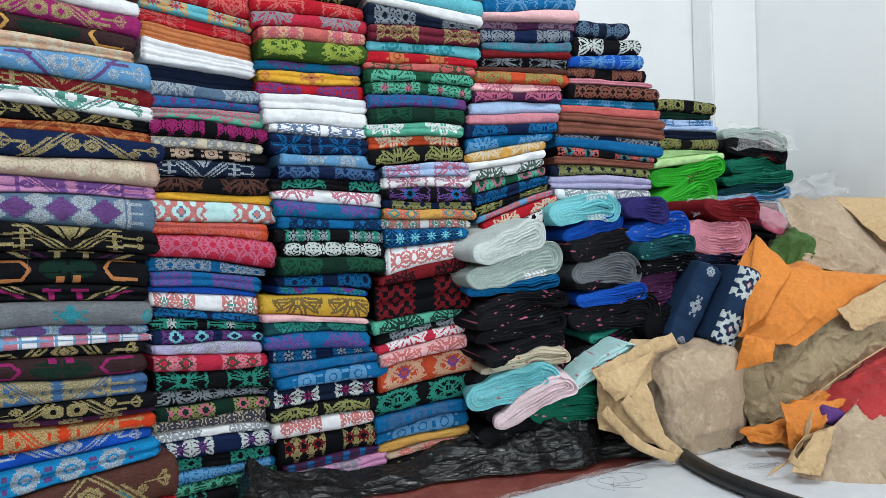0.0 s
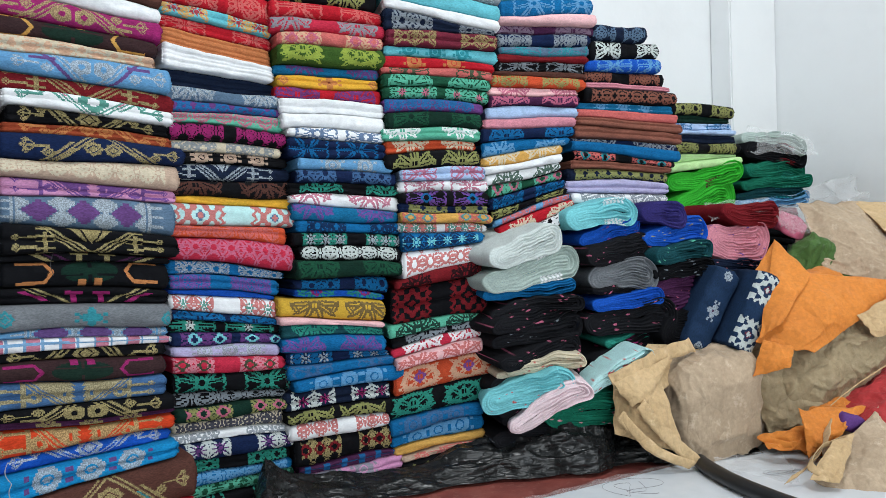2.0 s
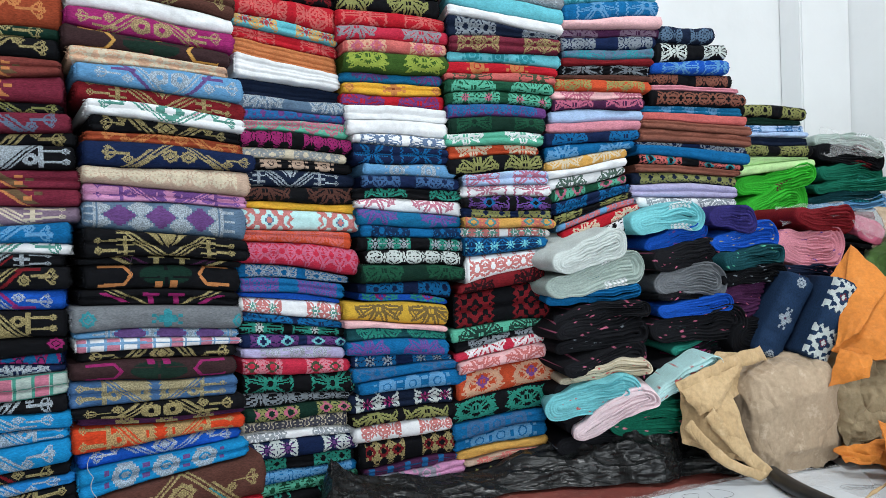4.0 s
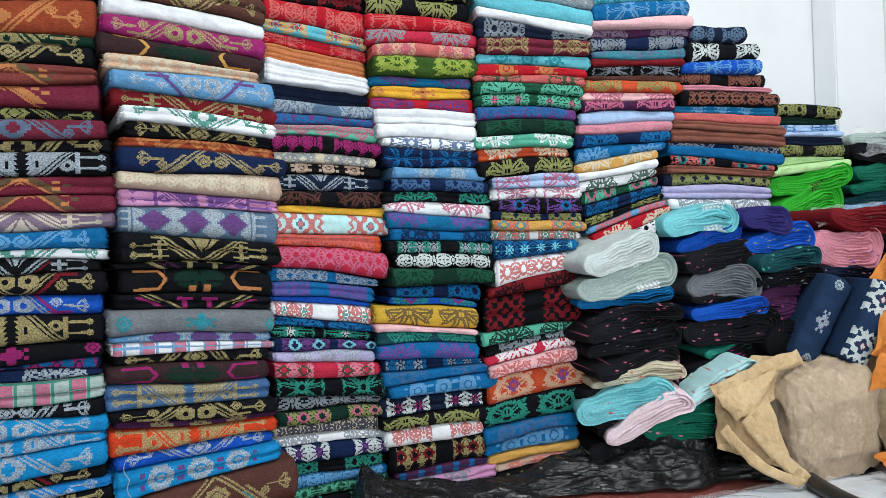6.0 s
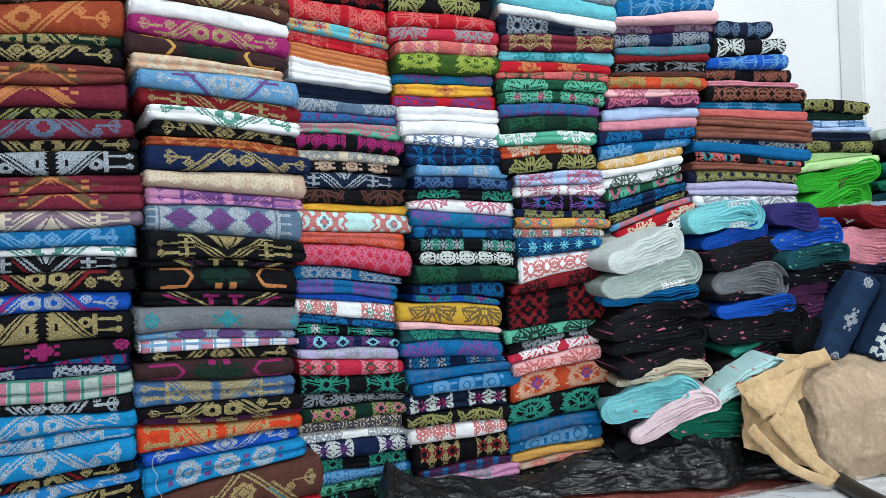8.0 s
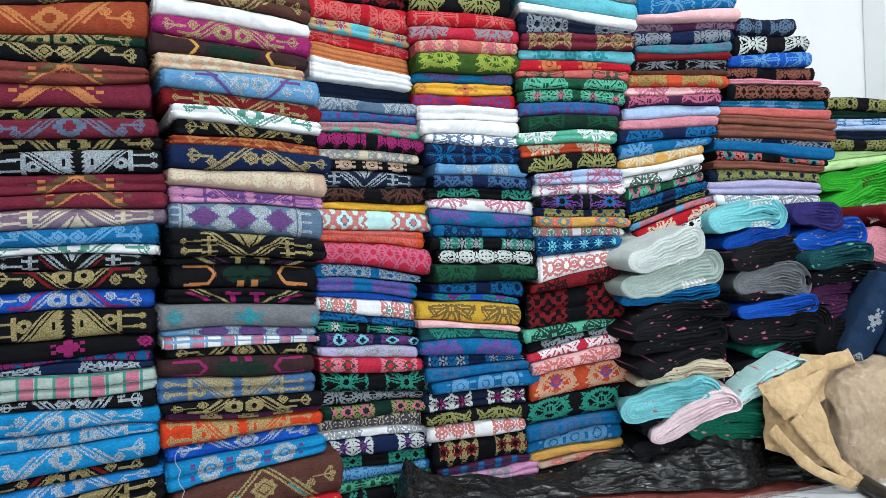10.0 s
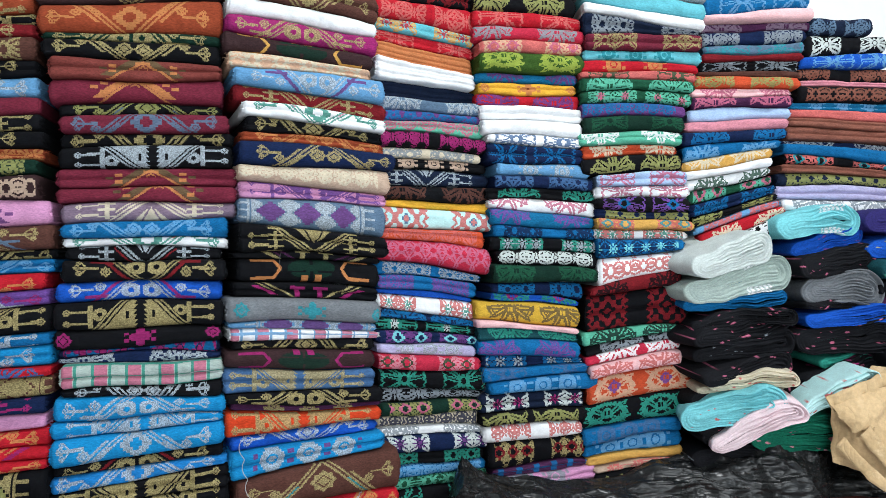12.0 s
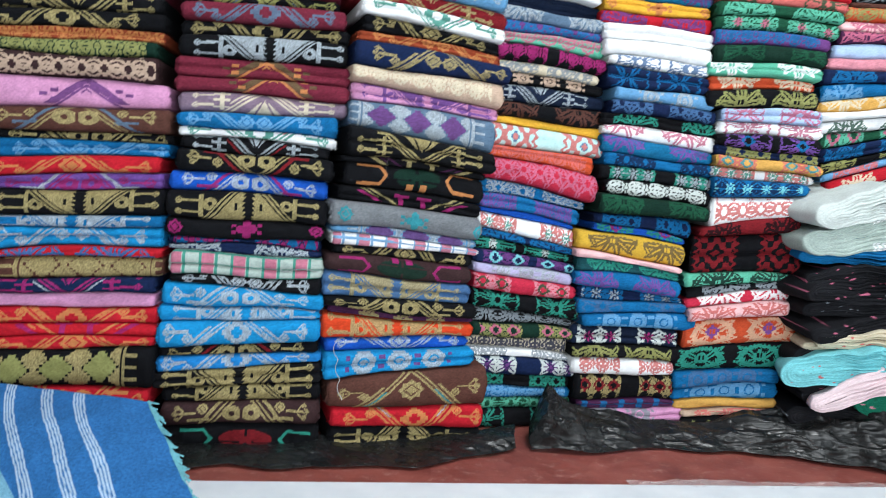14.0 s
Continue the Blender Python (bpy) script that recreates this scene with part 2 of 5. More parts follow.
# ---- the room: floor, walls, ceiling ----
LEAN_WALL = 21.2  # degrees by which the back wall turns from the x axis
ROOM = pose(0, 1.42, 0, 0, 0, LEAN_WALL)  # x along the back wall, y into it
RIGHT = 1.80
floor = box("floor", (-3.2, -4.6, -0.12), (RIGHT, 0.0, 0.0), CEMENT, "worn red painted cement floor", m=ROOM)
floor["category"] = "floor"
mat_sheet = box("floor_mat", (-3.1, -4.4, 0.001), (1.30, -0.668, 0.006), VINYL, "white vinyl sheet lying on the red floor", kind="structure", bevel=0.002, m=ROOM)
mat_sheet["category"] = "floor mat"
box("wall_back", (-3.2, 0.0, 0.0), (RIGHT, 0.15, 3.4), WALL, "white painted plaster wall behind the stacks", m=ROOM)
box("wall_right", (RIGHT, -4.75, 0.0), (RIGHT + 0.15, 0.15, 3.4), WALL, "white painted plaster side wall", m=ROOM)
# unseen left wall, kept dark to hold back bounce light
box("wall_left", (-3.35, -4.75, 0.0), (-3.2, 0.15, 3.4), SIDE, "unseen grey side wall, dark to limit bounce", m=ROOM)
pillar = box("wall_pillar", (RIGHT - 0.27, -0.10, 0.0), (RIGHT - 0.0, 0.0, 3.4), WALL, "white plastered pillar in the room corner", bevel=0.006, m=ROOM)
# unseen wall behind the camera, added with a wide opening for light
box("wall_front", (-3.2, -4.75, 0.0), (-1.2, -4.6, 3.4), SIDE, "unseen grey wall beside the added light opening", m=ROOM)
box("wall_front_side", (1.2, -4.75, 0.0), (RIGHT, -4.6, 3.4), SIDE, "unseen grey wall beside the added light opening", m=ROOM)
box("wall_front_lintel", (-1.2, -4.75, 2.35), (1.2, -4.6, 3.4), SIDE, "unseen grey wall above the added light opening", m=ROOM)
# unseen ceiling, raised so light falls more evenly on the stacks
box("ceiling", (-3.35, -4.75, 3.4), (RIGHT + 0.15, 0.15, 3.52), CEILING, "plain white painted ceiling", m=ROOM)


# ---- woven patterns ----
def tri(a, p):
    """A triangle wave between 0 and 1 with the period p."""
    return np.abs((a / p) % 1.0 - 0.5) * 2


def rosette(x, y, cx, cy, r):
    """A stepped flower of eight petals with an open ring."""
    dx, dy = np.abs(x - cx), np.abs(y - cy)
    d, a = np.hypot(dx, dy), np.arctan2(dy, dx)
    petals = d < r * (0.72 + 0.28 * np.cos(8 * a))
    return petals & ~((d > r * 0.34) & (d < r * 0.46))


def star(x, y, cx, cy, r):
    """A stepped eight-pointed star with a ring left open."""
    dx, dy = np.abs(x - cx), np.abs(y - cy)
    d = dx + dy
    return ((np.maximum(dx, dy) < r * 0.64) | (d < r)) & ~((d > r * 0.46) & (d < r * 0.60))


def stepped(x, y, cx, cy, r, step=2.4):
    """A diamond with stairs for sides."""
    return np.floor(np.abs(x - cx) / step) * step + np.floor(np.abs(y - cy) / step) * step < r


def saw(a, p):
    """A sawtooth from 0 to 1 with the period p."""
    return (a / p) % 1.0


def blade(x, y, x0, y0, deg, long, wide, tooth=3.4):
    """A serrated leaf that grows from a point, its midrib left open."""
    c, q = math.cos(math.radians(deg)), math.sin(math.radians(deg))
    s, d = (x - x0) * c + (y - y0) * q, np.abs((y - y0) * c - (x - x0) * q)
    edge = wide * np.clip(s / long, 0, 1) ** 0.45 * np.clip(1 - s / long, 0, 1) ** 0.65 * 1.7 * (0.66 + 0.34 * saw(s - d * 0.5, tooth))
    return (s > 0) & (s < long) & (d < edge) & ~((d < 0.75) & (s > long * 0.18) & (s < long * 0.8))


def lobes(ax, h, x0, r):
    """The three-fingered tip on a stem."""
    ah = np.abs(h)
    stem = (ah < 1.1) & (ax > x0 - 13) & (ax < x0 + 2)
    fingers = (np.abs(ah - (ax - x0 + 4) * 1.0) < 0.9) & (ax > x0 - 3) & (ax < x0 + 1.5)
    return stem | fingers | star(ax, h, x0 + 4, 0, r) | star(ax, ah, x0 + 2.6, r + 1.6, r * 0.85)


BROCADE = ("fan", "gate", "comb", "moth")


def brocade(form, x, h, half, rng):
    """The large mirrored figures of metal thread; returns the motif and its accent."""
    k = half / 65.0
    ax, ah = np.abs(x) / k, np.abs(h)
    slope = rng.choice((0.85, 1.0, 1.15))
    none = np.zeros(x.shape, bool)
    extra = none
    if form == "fan":
        body = rng.choice((star(ax, h, 0, 0, 11), stepped(ax, h, 0, 0, 11) & ~stepped(ax, h, 0, 0, 3.5), star(ax, h, 7, 0, 7.5)))
        s = ax - 17 - h * slope
        rays = (np.abs(s) < 1.25) | (np.abs(s - 4.6) < 1.1) | ((np.abs(s - 9.4) < 1.5) & (h > -5))
        curl = star(ax, h, 34 + 4 * slope, 5.5, 5.0)
        out = body | rays | curl | lobes(ax, h, rng.uniform(48, 53), 3.3)
        extra = (np.abs(s - 2.3) < 0.9) & (h > 1)
    elif form == "gate":
        bar = (np.abs(ax - 38) < 1.7) & (ah < 10.5)
        hooks = (np.abs(ah - 5) < 1.2) & (ax > 37) & (ax < 54)
        s = ax - 22 - h * slope
        rays = (np.abs(s) < 1.3) | (np.abs(s - 4.2) < 1.0)
        wing = (ax > 2.4 + 3.0 * saw(h, 4.2)) & (s < -2.8) & ~((np.abs(ax - 10) < 1.0) & (ah < 3))
        drop = (np.hypot((ax - 31) * 0.9, h + 2) < 5.2) & (s > 6) & ~(np.hypot(ax - 31, h + 2) < 1.8)
        out = bar | hooks | rays | wing | drop | star(ax, ah, 55.5, 5, 3.4)
    elif form == "comb":
        s = ax - (h + 9) * 1.15
        vee = (np.abs(s - 3) < 1.5) | (np.abs(s - 8) < 1.2)
        core = (ax < (h + 4) * 0.85) & ~(np.abs(ax - (h + 4) * 0.45) < 0.8)
        bar = (np.abs(ax - 33) < 1.7) & (ah < 9.5)
        teeth = (np.abs(ax - 33) < 6.5) & (np.abs((ah + 0.6) % 6.0 - 0.6) < 1.3)
        tail = (np.abs(ah - 4.8) < 1.1) & (ax > 39) & (ax < 50)
        out = vee | core | bar | teeth | tail | star(ax, ah, 53, 4.8, 3.3)
        extra = (np.abs(s - 13) < 1.2) & (ax < 27)
    elif form == "moth":
        wing = (np.hypot((ax - 8) * 0.8, h - 1) < 6.6) & ~(np.hypot(ax - 8, h - 1) < 2.4) & (ax > 1.2)
        s = ax - 15 - h * slope
        rays = (np.abs(s) < 1.3) | (np.abs(s - 4.4) < 1.0)
        out = wing | rays | lobes(ax, h, 50, 2.8) | star(ax, h, 32, -3, 5.0)
        extra = (np.abs(s - 10.5) < 1.9) | ((np.abs(h - 6) < 1.5) & (ax > 26) & (ax < 44))
    elif form == "turtle":
        shell = (np.hypot(ax * 0.42, h) < 9.4) & ~((np.abs(h + 3) < 0.8) & (ax > 5)) & ~((ax < 1.2) & (ah > 3))
        s = ax - 29 - ah * 0.75
        out = ((np.abs(s) < 1.7) & (ah < 9)) | ((ax > 35) & (ax < 55) & (np.abs(ah - 8.2) < 1.5)) | ((ax < 9) & (h < -6) & (ax > 3))
        extra = shell & (s < -4)
    else:  # tee: slanting bars with two hammer heads between them
        s = ax - 26 - h * 1.3
        out = (np.abs(s) < 1.9) | ((np.abs(s - 7) < 1.2) & (ax > 30))
        extra = ((ax > 4) & (ax < 17) & (np.abs(h - 4) < 2.2)) | ((np.abs(ax - 10.5) < 2.2) & (h < 4) & (h > -9)) | ((s > 11) & (s < 17) & (ah < 7))
    return out, extra & ~out


def pattern(kind, x, y, half, rng):
    """0 for the ground, 1 for the motif, 2 for the accent, on a lattice of threads: x across, y up, half the width in threads."""
    grow = rng.uniform(0.92, 1.12)
    out = np.zeros(x.shape, int)
    cy = rng.uniform(-2.5, 2.5)
    ax = np.abs(x)
    h = (y - cy) * grow
    if kind == "songket" or kind in BROCADE or kind in ("turtle", "tee"):
        form = rng.choice(BROCADE) if kind == "songket" else kind
        motif, extra = brocade(form, x, h * rng.choice((-1, 1)), half, rng)
        out[motif] = 1
        out[extra] = 2
    elif kind == "cross":
        out[stepped(ax, h, 0, 0, 8, 1.8) & ((np.abs(h) < 3.4) | (ax < 3.4))] = 1
        out[(np.abs(ax - 11) < 2.0) & (np.abs(np.abs(h) - 3) < 1.4)] = 1
        out[star(ax, h, half * 0.9, 0, 7)] = 1
        out[(ax < 1.4) & (np.abs(h) < 1.4)] = 2
    elif kind == "vee":
        up = h if rng.random() < 0.5 else -h
        v = ax - 11 - up * 1.25
        out[(v > 2.2) & (v < 12) & (up < 9)] = 2
        out[(np.abs(v) < 1.7) | ((np.abs(up + 7) < 1.4) & (ax < 6)) | ((v < -4) & (v > -6.4) & (ax < 4))] = 1
        out[(np.abs(ax - half * 0.36) < 3.0) & (np.abs(np.abs(h) - 4.0) < 1.7)] = 1
        out[(np.abs(ax - half * 0.47) < 3.0) & (np.abs(h) < 1.7)] = 2
    elif kind == "steps":
        p = 34
        u, v = np.abs((x + 50.5 * p) % p - p / 2), np.abs(h)
        w = np.abs((x + 50.0 * p) % p - p / 2)
        out[(np.floor(u / 2.5) * 2.5 + np.floor(v / 2.5) * 2.5 < 11) & (ax < half * 0.74)] = 1
        out[(np.floor(w / 2.5) * 2.5 + np.floor(np.abs(v - 9) / 2.5) * 2.5 < 9) & (ax < half * 0.74)] = 2
        out[(np.abs(ax - half * 0.78) < 1.3) | ((ax > half * 0.78) & (ax < half * 0.95) & (tri(y, 9) > 0.70))] = 2
    elif kind == "medal":
        n = rng.choice((2, 3, 3))
        r = min(11, max(5.5, (y.max() - y.min()) * 0.46))
        for k in range(n):
            cx = (k - (n - 1) / 2) * half * 1.4 / n
            out[stepped(x, h, cx, 0, r * 1.25, 2.0) & (np.abs(x - cx) < r) & ~((np.hypot(x - cx, h) > r * 0.36) & (np.hypot(x - cx, h) < r * 0.50))] = 1
            out[(np.abs(np.abs(x - cx) - r * 1.35) < 1.8) & (np.abs(np.abs(h) - r * 0.5) < 1.6)] = 2
    elif kind == "plaid":
        out[tri(x, 26) > 0.62] = 1
        out[(tri(x + 6, 13) > 0.84) | (tri(y, 12) > 0.86)] = 2
    elif kind == "stripe":
        out[tri(x, 20) > 0.66] = 1
        out[tri(y, 10) > 0.8] = 2
    elif kind == "dash":
        p = rng.choice((14, 19, 24))
        out[(tri(x + np.floor(y / 9) * 13, p * 2.4) > 0.9) & (tri(y, 9) > 0.62)] = 1
    elif kind in ("zig", "leaf"):
        # fans of serrated leaves on both halves, a plain band between them
        gap = half * rng.choice((0.06, 0.14, 0.22))
        mid, span = gap + (half * 0.96 - gap) / 2, (half * 0.96 - gap) / 2
        foot, flip = (-8, rng.choice((-1, 1))) if kind == "zig" else (-1, 1)
        w, g = np.abs(ax - mid), h * flip
        tooth = rng.choice((3.0, 3.8, 4.6))
        body = np.zeros(x.shape, bool)
        if kind == "zig":
            for deg in rng.choice(((14, 48, 88), (26, 66), (6, 36, 70))):
                body |= blade(w, g, 1.0, foot, deg, span * 1.05, 5.6, tooth)
            body |= blade(w, g, span, foot - 1, 122, span * 0.75, 4.4, tooth)
        else:
            arch = np.abs(np.hypot(w * 0.62, g - 2) - span * 0.46)
            body = (arch < 1.2 + 2.2 * saw(w + g * 0.6, 4.0)) | blade(w, np.abs(g), 2, 0, 35, span, 4.6, tooth) | blade(w, g, 2, -9, 12, span, 3.8, tooth)
        out[body & (w < span)] = 1
        heart = stepped(w, g, 0, foot + 4, 6.5, 1.7)
        out[heart] = 2 if rng.random() < 0.7 else 1
        out[heart & (np.abs(w - 1.7) < 1.2) & (np.abs(g - foot - 4) < 2.4)] = 0
    elif kind == "ornament":
        w = np.abs(ax - half * 0.59)
        span = half * 0.36
        wave = span - 1.6 + 2.0 * np.sin(h * 0.75)
        f = np.cos(w * 0.55) * np.cos(h * 0.42) + 0.5 * np.cos((w + np.abs(h)) * 0.40)
        out[(f > -0.12) & (w < wave)] = 1
        out[np.abs(w - wave) < 1.6] = 1
        out[stepped(w, h, 0, 0, 4.5, 1.6) & ~stepped(w, h, 0, 0, 2.0, 1.6)] = 2
    else:  # flowers with leaves between waving borders
        if kind == "blocks":
            gap = half * rng.choice((0.0, 0.10, 0.18))
            p = rng.choice((16, 19, 22))
        elif kind == "allover":
            gap, p = 0.0, rng.choice((18, 22, 26))
        else:
            gap = half * rng.choice((0.08, 0.16, 0.24))
            p = max(20, (half * 0.96 - gap) / rng.choice((1, 2, 2)))
        w = (ax - gap + 200 * p) % p - p / 2
        aw, ah = np.abs(w), np.abs(h)
        tooth = rng.choice((2.8, 3.4, 4.2))
        leafs = blade(aw, ah, 2.5, 2.0, rng.choice((28, 42, 55)), p * 0.60, 4.9, tooth)
        leafs |= blade(aw, h, 3, 0, rng.choice((0, 0, -14, 14)), p * 0.48, 3.6, tooth)
        leafs |= blade(aw - p / 2, h, 0, rng.choice((-9, 9)), 90 if rng.random() < 0.5 else 270, 9, 4.0, tooth)
        ring = rosette(aw, h, 0, 0, rng.uniform(5.0, 7.4)) if rng.random() < 0.6 else stepped(aw, h, 0, 0, 6.5, 1.7) & ~stepped(aw, h, 0, 0, 2.4, 1.7)
        checks = (np.abs(aw - p / 2) < 3.2) & ((np.floor(aw / 2.0) + np.floor(h / 2.0)) % 2 == 0) & (kind == "blocks")
        edge = (np.abs(aw - p / 2 + 1.6 + 1.2 * np.sin(h * 1.1)) < 1.0) & (kind == "floral")
        inside = (ax >= gap) & (ax < half * 0.97)
        out[(leafs | edge | checks) & inside] = 1
        out[ring & inside] = 2 if rng.random() < 0.8 else 1
    return out


METAL = {"gold", "silver"}
PATTERN_WORDS = {
    "char": "charcoal black", "petrol": "petrol blue",
    "songket": "with {} brocade motifs", "fan": "with {} brocade rays", "gate": "with {} brocade hooks", "comb": "with {} brocade combs", "moth": "with {} brocade wings",
    "turtle": "with {} angular brackets", "tee": "with {} slanting bars", "cross": "with {} stepped crosses", "vee": "with {} chevrons", "medal": "with {} medallions", "blocks": "with {} lattice", "steps": "with {} stepped diamonds",
    "plaid": "with {} plaid", "stripe": "with {} stripes", "dash": "with {} dashes", "zig": "with {} teeth", "leaf": "with {} leaves",
    "ornament": "with {} ornament", "floral": "with {} flowers", "allover": "with dense {} flowers", "plain": "in plain weave",
}


def folded_cloth(width, depth, low, high, spec, seed, m, group, where, ahead=0.0, shift=0.0, swell=0.5, fine=0.0022):
    """One folded length of cloth between the surfaces low(u) and high(u), u from -1 to 1; the folded edge looks towards -y."""
    rng = random.Random(seed)
    base, motif, accent, kind, *more = spec.split()
    folds = int(more[0]) if more else (rng.choice((1, 1, 1, 2)))
    cell = fine
    unit = 0.0023
    nu = int(width / cell)
    u = np.linspace(-1, 1, nu + 1)
    lo, hi = low(u), high(u)
    thick = hi - lo
    nv = max(9, int(round(float(thick.mean()) / (fine * 1.05)))) + 3 * (folds - 1)
    nv = min(nv, 34)
    s = 0.5 - 0.5 * np.cos(np.linspace(0, math.pi, nv))
    s = 0.35 * s + 0.65 * np.linspace(0, 1, nv)
    # the folded edge: one or more bulges
    cuts = np.sort(np.array([0, 1] + [(k + rng.uniform(-0.18, 0.18)) / folds for k in range(1, folds)]))
    k = np.clip(np.searchsorted(cuts, s, side="right") - 1, 0, folds - 1)
    q = (s - cuts[k]) / (cuts[k + 1] - cuts[k])
    bulge = np.clip(1 - np.abs(2 * q - 1) ** 3.0, 0, 1) ** 0.46
    setback = np.array([rng.uniform(0, 0.006) for _ in range(folds)])[k] if folds > 1 else 0
    reach = min(0.021, float(thick.mean()) * swell / max(1, folds * 0.62))
    off = np.array([rng.uniform(0, 50) for _ in range(3)])
    wob = np.array([noise.noise((a * 2.2 + off[0], off[1], 0)) for a in u]) * 0.006 + np.array([noise.noise((a * 7 + off[0], off[2], 3)) for a in u]) * 0.002
    # rounded ends
    end = np.clip((np.abs(u) * width / 2 - (width / 2 - 0.008)) / 0.008, 0, 1)
    pull = (1 - np.sqrt(1 - 0.96 * end ** 2))
    X = u * width / 2 + shift
    rows = []
    def row(y, frac, droop):
        z = lo + (hi - lo) * frac
        mid = (lo + hi) / 2
        z = z + (mid - z) * 0.18 * pull - droop
        return np.stack([X, y, z], 1)
    full = np.full_like(u, 1.0)
    rows.append(row(full * depth, 0.02, 0))
    rows.append(row(full * depth * 0.35, 0.0, 0))
    jig = [rng.uniform(-1, 1) for _ in range(nv)]
    for i in range(nv):
        crease = np.array([noise.noise((a * 3.1 + off[2], s[i] * 1.6 + off[0], 7)) + 0.5 * noise.noise((a * 9 + off[2], s[i] * 3.0, off[1])) for a in u[::6]])
        crease = np.interp(np.arange(nu + 1), np.arange(0, nu + 1, 6)[:len(crease)], crease) * 0.0045
        y = -reach * bulge[i] - ahead + wob + crease + pull * 0.008 + (setback[i] if folds > 1 else 0)
        rows.append(row(y, s[i], 0))
    rows.append(row(full * depth * 0.35, 1.0, 0))
    rows.append(row(full * depth, 0.98, 0))
    grid = np.array(rows)
    nr = len(rows)
    verts = grid.reshape(-1, 3)
    n1 = nu + 1
    i, j = np.meshgrid(np.arange(nr - 1), np.arange(nu), indexing="ij")
    a = (i * n1 + j).ravel()
    quads = np.stack([a, a + 1, a + n1 + 1, a + n1], 1)
    back = np.stack([np.arange(nu) + (nr - 1) * n1, np.arange(nu) + (nr - 1) * n1 + 1, np.arange(nu) + 1, np.arange(nu)], 1)
    ends = []
    for side, col in ((-1, 0), (1, nu)):
        half_n, steps = nr // 2, 4 + folds * 2
        leaf_out = [rng.uniform(0.2, 1.6) for _ in range(steps + 1)]
        pts = []
        for p in range(half_n + nr % 2):
            b, t = verts[p * n1 + col], verts[(nr - 1 - p) * n1 + col]
            for w in range(steps + 1):
                q = b + (t - b) * (w / steps)
                zig = 0.0 if w in (0, steps) else (0.0030 if w % 2 else -0.0010) * leaf_out[w] + 0.0010 * math.sin(p * 1.7 + w)
                pts.append((q[0] + side * zig, q[1], q[2]))
        fs = []
        for p in range(half_n + nr % 2 - 1):
            for w in range(steps):
                a = p * (steps + 1) + w
                f = (a, a + steps + 1, a + steps + 2, a + 1)
                fs.append(f[::-1] if side < 0 else f)
        ends.append((pts, fs))
    data = bpy.data.meshes.new("folded_cloth")
    allv = verts
    data.from_pydata(allv.tolist(), [], quads.tolist() + back.tolist())
    # the woven pattern on the visible band; threads of the lattice are counted along the folded edge
    ground = np.array([*COLOURS[base], 0.0])
    cells = np.tile(ground, (nr - 1, nu, 1))
    if kind != "plain" and motif != "-":
        half = width / 2 / unit
        arc = np.concatenate([[0], np.cumsum(np.abs(np.diff(grid[2:2 + nv, nu // 2, 2])) + 0.35 * np.abs(np.diff(grid[2:2 + nv, nu // 2, 1])))]) / unit
        gx, gy = np.meshgrid((np.arange(nu + 1) - nu / 2) * (width / nu / unit) + rng.choice((0, 0, 3, -4)), arc - arc[-1] / 2, indexing="xy")
        if kind not in BROCADE and kind not in ("turtle", "tee", "cross", "ornament"):
            gx = gx + rng.uniform(-9, 9)
        gy = gy + gx * rng.uniform(-0.03, 0.03)
        code = pattern(kind, gx, gy, half, rng)
        def woven(c):
            # metal thread lets some of the ground show
            return np.array([*COLOURS[c], 0.9]) * 0.82 + ground * 0.18 if c in METAL else np.array([*COLOURS[c], 0.0]) * 0.9 + ground * 0.1
        tint = {1: woven(motif)}
        tint[2] = woven(accent) if accent != "-" else tint[1]
        for key in (1, 2):
            cells[2:1 + nv][code[:-1, :-1] == key] = tint[key]
    cols = np.concatenate([cells.reshape(-1, 4), np.tile(ground, (len(back), 1))])
    attr = data.color_attributes.new("dye", "FLOAT_COLOR", "CORNER")
    attr.data.foreach_set("color", np.repeat(cols, 4, axis=0).astype(np.float32).ravel())
    data.materials.append(CLOTH)
    data.shade_smooth()
    ob = new("folded_cloth")
    ob.matrix_world = m
    body = new("folded_body", data)
    body.parent = ob
    for pts, fs in ends:
        layers = mesh_object("layered_end", pts, fs, CLOTH, ob)
        la = layers.data.color_attributes.new("dye", "FLOAT_COLOR", "POINT")
        la.data.foreach_set("color", np.tile(ground, (len(pts), 1)).astype(np.float32).ravel())
    if fine < 0.002:
        # frayed selvedge threads on the nearest stacks
        for side, col in ((-1, 0), (1, nu)):
            fv, ff = [], []
            for _ in range(26):
                p = Vector(grid[2 + rng.randrange(nv), col]) + Vector((0, rng.uniform(0.0, 0.05), 0))
                q = p + Vector((side * rng.uniform(0.002, 0.008), rng.uniform(-0.004, 0.002), rng.uniform(-0.004, 0.002)))
                k = len(fv)
                fv += [p + Vector((0, 0, -0.0005)), p + Vector((0, 0, 0.0005)), q]
                ff.append((k, k + 1, k + 2))
            fray = mesh_object("frayed_edge", [tuple(p) for p in fv], ff, CLOTH, ob, smooth=False)
            fa = fray.data.color_attributes.new("dye", "FLOAT_COLOR", "POINT")
            fa.data.foreach_set("color", np.tile(ground, (len(fv), 1)).astype(np.float32).ravel())
    say = "folded {} cloth ".format(word(base)) + PATTERN_WORDS[kind].format(word(motif) if motif != "-" else "") + " " + where
    return tagged(ob, say, "folded cloth", group)


